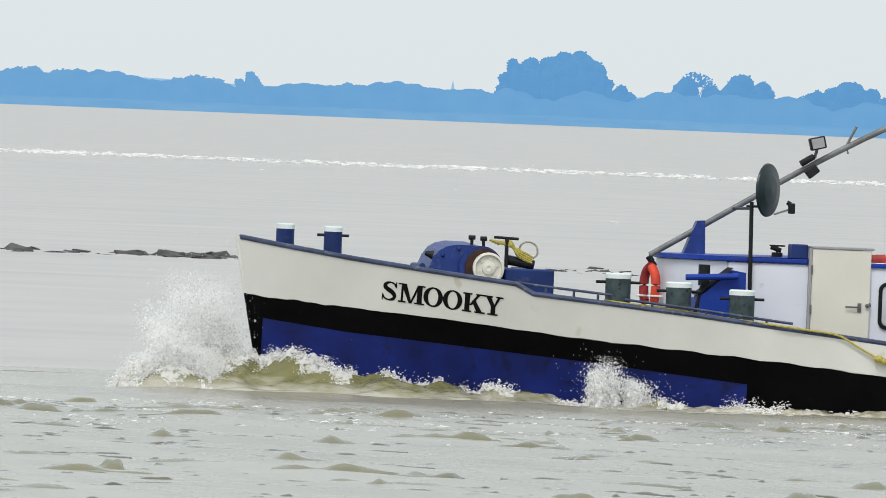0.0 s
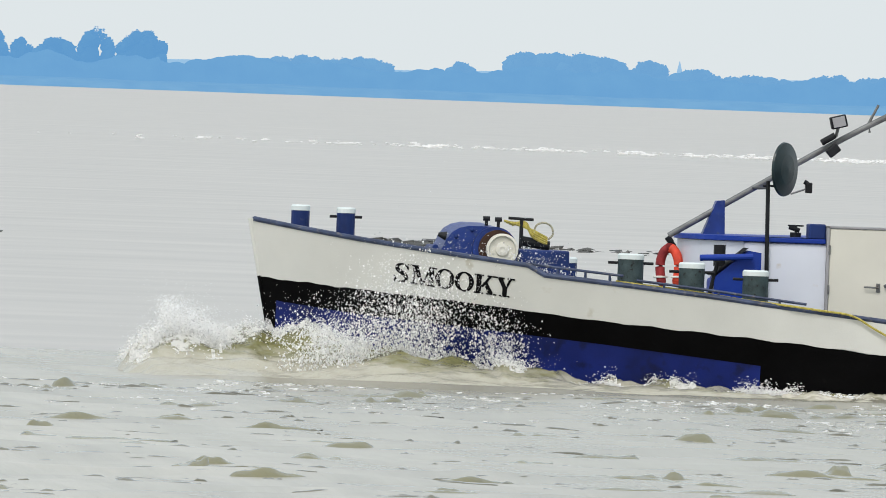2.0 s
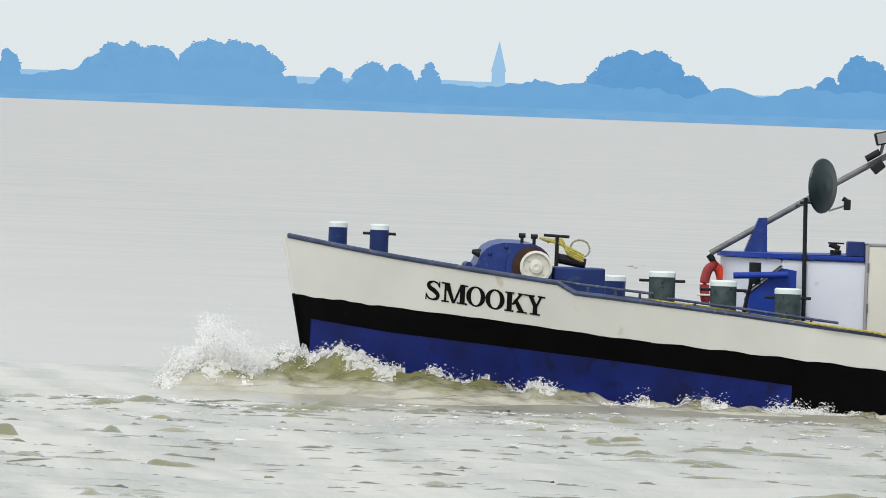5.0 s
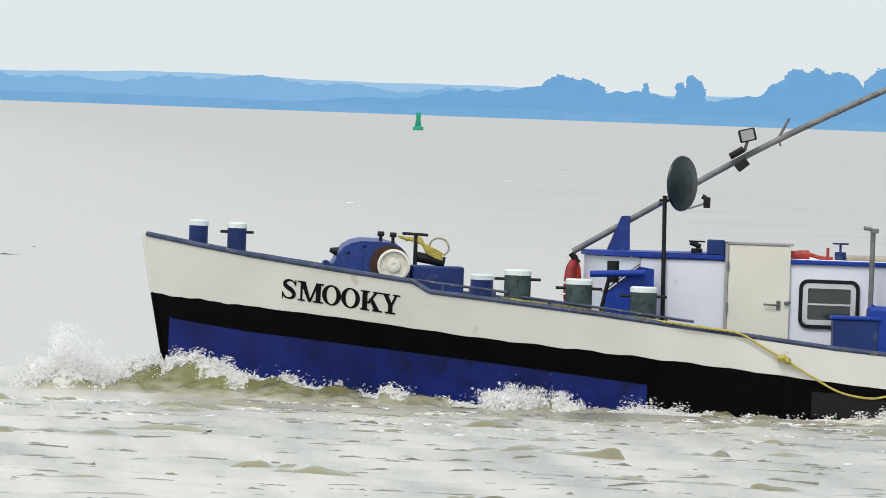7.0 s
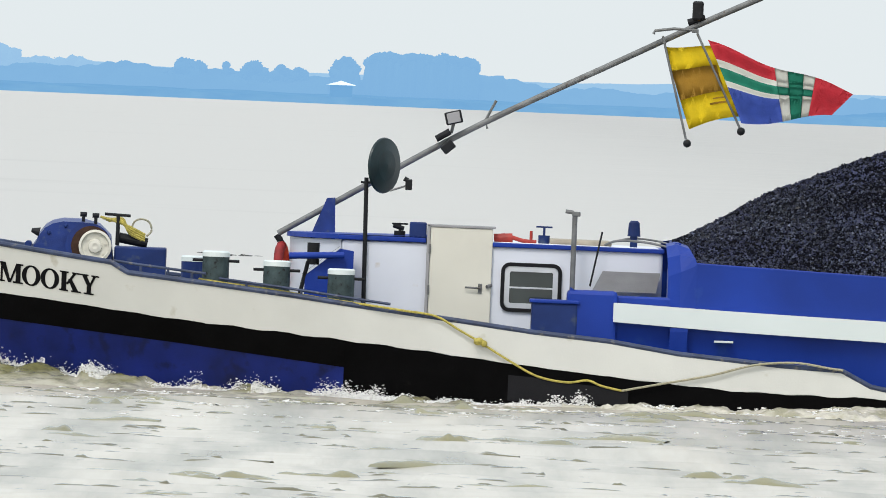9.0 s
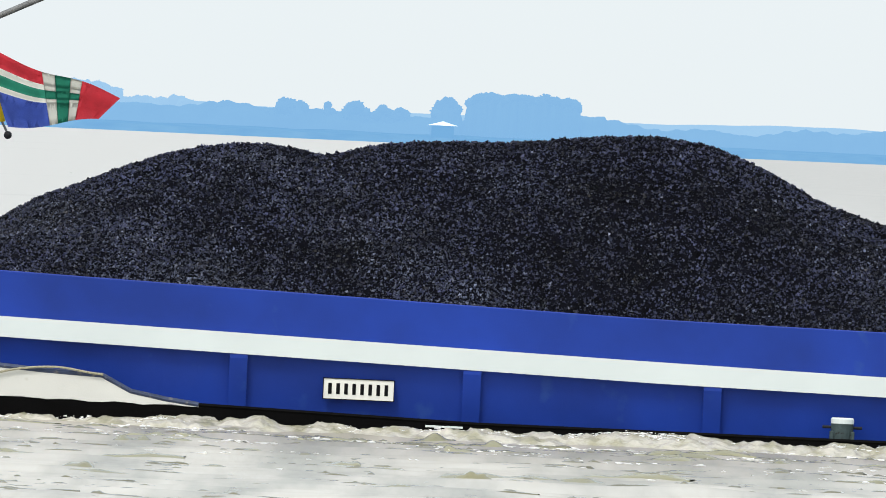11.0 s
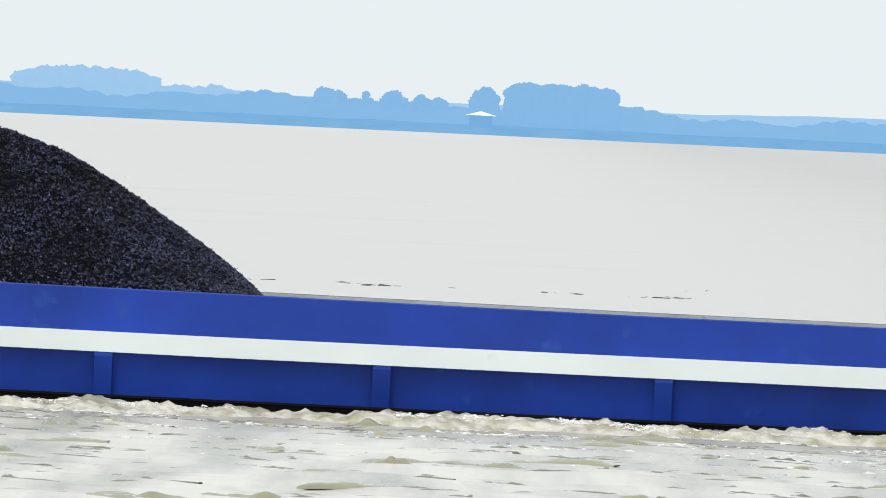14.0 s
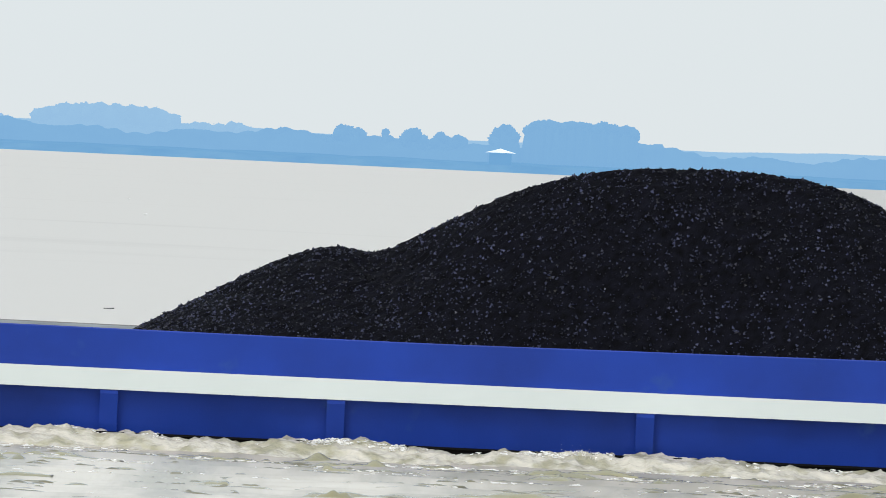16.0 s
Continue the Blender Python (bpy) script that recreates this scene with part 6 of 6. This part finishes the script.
def wash_wave():
    """The stirred, uneven ridge of water that runs along the near side."""
    rng = np.random.default_rng(77)
    xs, ys = np.arange(0.0, 66.0, 0.06), np.arange(-3.4, 0.5, 0.09)
    X, Y = np.meshgrid(xs, ys)
    swell = 0.5 + 0.5 * np.sin(xs * 1.32 + 0.9 * np.sin(xs * 0.37) + 0.6)
    top = 0.02 + 0.12 * swell ** 1.6 
    for gap, rough, power in ((1.7, 0.14, 2.0), (0.6, 0.08, 2.5), (0.23, 0.045, 3.0), (0.09, 0.02, 2.0)):
        nodes = np.cumsum(gap * (0.4 + 1.2 * rng.random(int(90 / gap)))) - 2
        top = top + np.interp(xs, nodes, rough * rng.random(len(nodes)) ** power)
    top = top + np.interp(xs, (0, 12, 16, 66), (0, 0, 0.03, 0.03))
    top = top * np.clip(xs / 4, 0, 1) * np.interp(xs, (0, 8, 16, 24, 66), (0.7, 0.9, 0.75, 0.5, 0.45))
    top = top + np.interp(xs, (0, 8, 15, 66), (0, 0, 0.02, 0.03))
    top = top + np.interp(xs, (0, 13, 18, 66), (0, 0, 0.045, 0.045))
    line = -0.25 - 0.35 * np.sin(xs * 0.8 + 1) ** 2
    away = np.clip((line[None, :] - Y) / 0.9, 0, 9)
    z = (top[None, :] + 0.10) * np.exp(-away ** 2 * 0.7) - 0.10 + 0.040 * np.sin(4.2 * X + 2.6 * Y) * np.sin(3.1 * Y - 1.7 * X) + 0.022 * np.sin(11 * X + 7 * Y) * np.sin(9 * Y - 5 * X) + 0.016 * np.sin(23 * X - 5 * Y + 2 * np.sin(3 * X)) * np.sin(7 * Y + 1.7 * X) + 0.008 * rng.normal(size=X.shape)
    ob = part("wash_wave", grid_mesh("wash_wave", xs, ys, z), WATER_WASH, smooth=True)
    n = 26000
    s = 1 + 64 * rng.random(n)
    keep = np.sin(s * 1.9) + np.sin(s * 0.73 + 1) + 0.7 * np.sin(s * 5.1) + 0.8 * rng.normal(size=n) > 0.9
    s = s[keep]
    y = np.interp(s, xs, line) - 0.45 * rng.random(len(s)) ** 2
    h = np.interp(s, xs, top) - 0.012 + 0.05 * rng.random(len(s)) ** 6 - 0.25 * (np.interp(s, xs, line) - y) ** 2
    part("crest_foam", bits_mesh("crest_foam", np.stack([s, y, h], -1), 0.006 + 0.016 * rng.random(len(s)) ** 2, rng, (2.0, 1.4, 0.6), True), FOAM, ob, "thin line of broken foam")
    return tagged(ob, "uneven silty cream wash of water along the ship's side", "wave", kind="stuff")


crest = bow_wave()
wash = wash_wave()
foams = [foam_line(0.4, 4.5, 1, 0.34, 16000), foam_line(4.5, 11.0, 2, 0.30, 20000), foam_line(11.0, 30.0, 3, 0.14, 12000), foam_line(30.0, 62.0, 4, 0.12, 16000)]
bow_plume = spray(41, 1.1, 0.95, 6000, -0.25, 0.4)
high_plume = spray(42, 1.3, 1.5, 6000, -0.10, 0.8)


# ---- movement ----
def course(t):
    ts = [r[0] for r in COURSE]
    return [float(np.interp(t, ts, [r[k] for r in COURSE])) for k in (1, 2, 3)]


def ship_pose(t):
    x, y, turn = course(t)
    return pose(x, y, 0, 0, 0, turn)


def ride(ob, extra=None, step=None):
    """Carry a thing along with the ship; extra(t) is its own small movement in the ship's space."""
    times = [r[0] for r in COURSE]
    if step:
        times = sorted(set(times) | {round(k * step, 2) for k in range(int(16 / step) + 1)})
    walk(ob, [(t, ship_pose(t) @ (extra(t) if extra else Matrix())) for t in times])


def burst(ob, begin, peak, end, s0, s1, y0=-0.3, top=0.0, deep=-2.4):
    """Spray that leaps out of the water beside the hull, drifts aft and falls back."""
    times = sorted({0.0, 16.0, max(0.0, begin - 0.3), end + 0.3} | {round(begin + (end - begin) * k / 8, 2) for k in range(9) if begin + (end - begin) * k / 8 >= 0})
    rows = []
    for t in times:
        u = (t - begin) / (end - begin)
        uc = min(max(u, 0), 1)
        p = (peak - begin) / (end - begin)
        rise = 1 - ((uc - p) / (p if uc < p else 1 - p)) ** 2
        s = s0 + (s1 - s0) * uc
        rows.append((t, ship_pose(t) @ pose(s, -half(s, 0.4) + y0, deep + (top - deep) * (rise if 0 <= u <= 1 else 0))))
    walk(ob, rows)


def motions():
    for ob in (ship, slung_rope, *heaps, *foams):
        ride(ob)
    rise = lambda t: float(np.interp(t, (0, 0.5, 1.0, 1.5, 2.0, 2.5, 3.5, 4.0, 5.2, 6.3, 7.0, 7.5, 8.0, 9.0, 16), (0.05, 0.14, 0.08, 0.30, 0.22, 0.05, 0.0, -0.05, 0.15, 0.0, 0.0, 0.38, 0.02, 0.1, 0.1)))
    ride(crest, lambda t: pose(0, 0, rise(t) + 0.02 * math.sin(4.1 * t), 0, math.degrees(rise(t) / 7.0), 0), 0.25)
    ride(bow_plume, lambda t: pose(-0.85, -0.9, -0.05 + 0.8 * rise(t) + 0.06 * math.sin(3.9 * t + 1.2), 0, 6 * math.sin(2.9 * t), 0), 0.25)
    burst(spray(64, 1.1, 0.6, 3000, -0.2, 0.6), 5.9, 6.35, 6.9, -0.8, -0.6, 0.0, 0.25)
    burst(spray(65, 1.2, 0.7, 3500, -0.3, 0.5), 7.1, 7.5, 8.0, -0.9, -0.7, 0.0, 0.45)
    turn = lambda t: float(np.interp(t, (0, 1.5, 3.5, 5.5, 6.5, 8.2, 12, 16), (-62, -40, 0, 40, 62, 75, 60, 70)))
    ride(jacket, lambda t: Matrix.Translation(HOOK) @ pose(0, 0, 0, 2 * math.sin(2 * t), 2 * math.sin(2.6 * t), turn(t)) @ Matrix.Translation(-HOOK), 0.5)
    burst(high_plume, -0.5, 0.0, 0.7, -0.6, -0.5, 0.0, 0.35)
    ride(yellow_flag, lambda t: pose(0, 0, 0.0, 1.5 * math.sin(7 * t), 0, 0), 0.2)
    ride(cross_flag, lambda t: pose(0, 0, 0.0, 1.5 * math.sin(7 * t + 1), 0, 0), 0.2)
    for seed, length, height, n, begin, peak, end, s0, s1 in ((51, 1.0, 0.75, 1800, -0.6, -0.05, 0.5, 4.6, 6.0), (52, 1.6, 0.95, 1900, 0.15, 0.55, 1.0, 3.0, 4.2), (53, 4.2, 2.05, 5500, 0.9, 1.95, 2.7, 1.9, 3.8), (63, 3.2, 1.35, 4500, 0.6, 1.0, 1.5, 1.5, 2.6),
                                                             (54, 2.4, 0.5, 900, 2.1, 2.5, 3.1, 2.6, 5.0), (55, 1.2, 0.5, 1000, 2.9, 3.4, 4.0, 3.6, 6.0), (56, 1.7, 1.25, 4500, 3.6, 4.05, 4.8, 0.5, 1.6),
                                                             (57, 1.6, 0.55, 1200, 6.1, 6.6, 7.2, 1.8, 4.0), (58, 1.4, 0.45, 600, 6.6, 7.0, 7.5, 5.0, 6.4), (59, 1.8, 1.0, 3200, 7.4, 7.9, 8.5, 0.6, 2.2),
                                                             (60, 1.6, 0.6, 1400, 7.5, 8.05, 8.8, 2.6, 4.2), (66, 0.45, 0.32, 260, 12.1, 12.5, 12.9, 28.0, 28.3),
                                                             (67, 0.6, 0.28, 300, 12.2, 12.6, 13.1, 28.8, 29.2), (68, 0.6, 0.36, 400, 15.6, 15.95, 16.4, 51.0, 51.4), (69, 0.6, 0.36, 400, 9.9, 10.3, 10.7, 13.0, 13.4)):
        burst(spray(seed, length, height, n), begin, peak, end, s0, s1)
    ride(wash, lambda t: pose(6.0 + 0.5 * t, -HALF, 0.03 * math.sin(1.7 * t)), 0.5)
    for sheet_ in river_sheets:
        walk(sheet_, [(0, pose(0, 0, 0)), (8, pose(-4, -1.0, 0)), (16, pose(-8, -2.0, 0))])


motions()
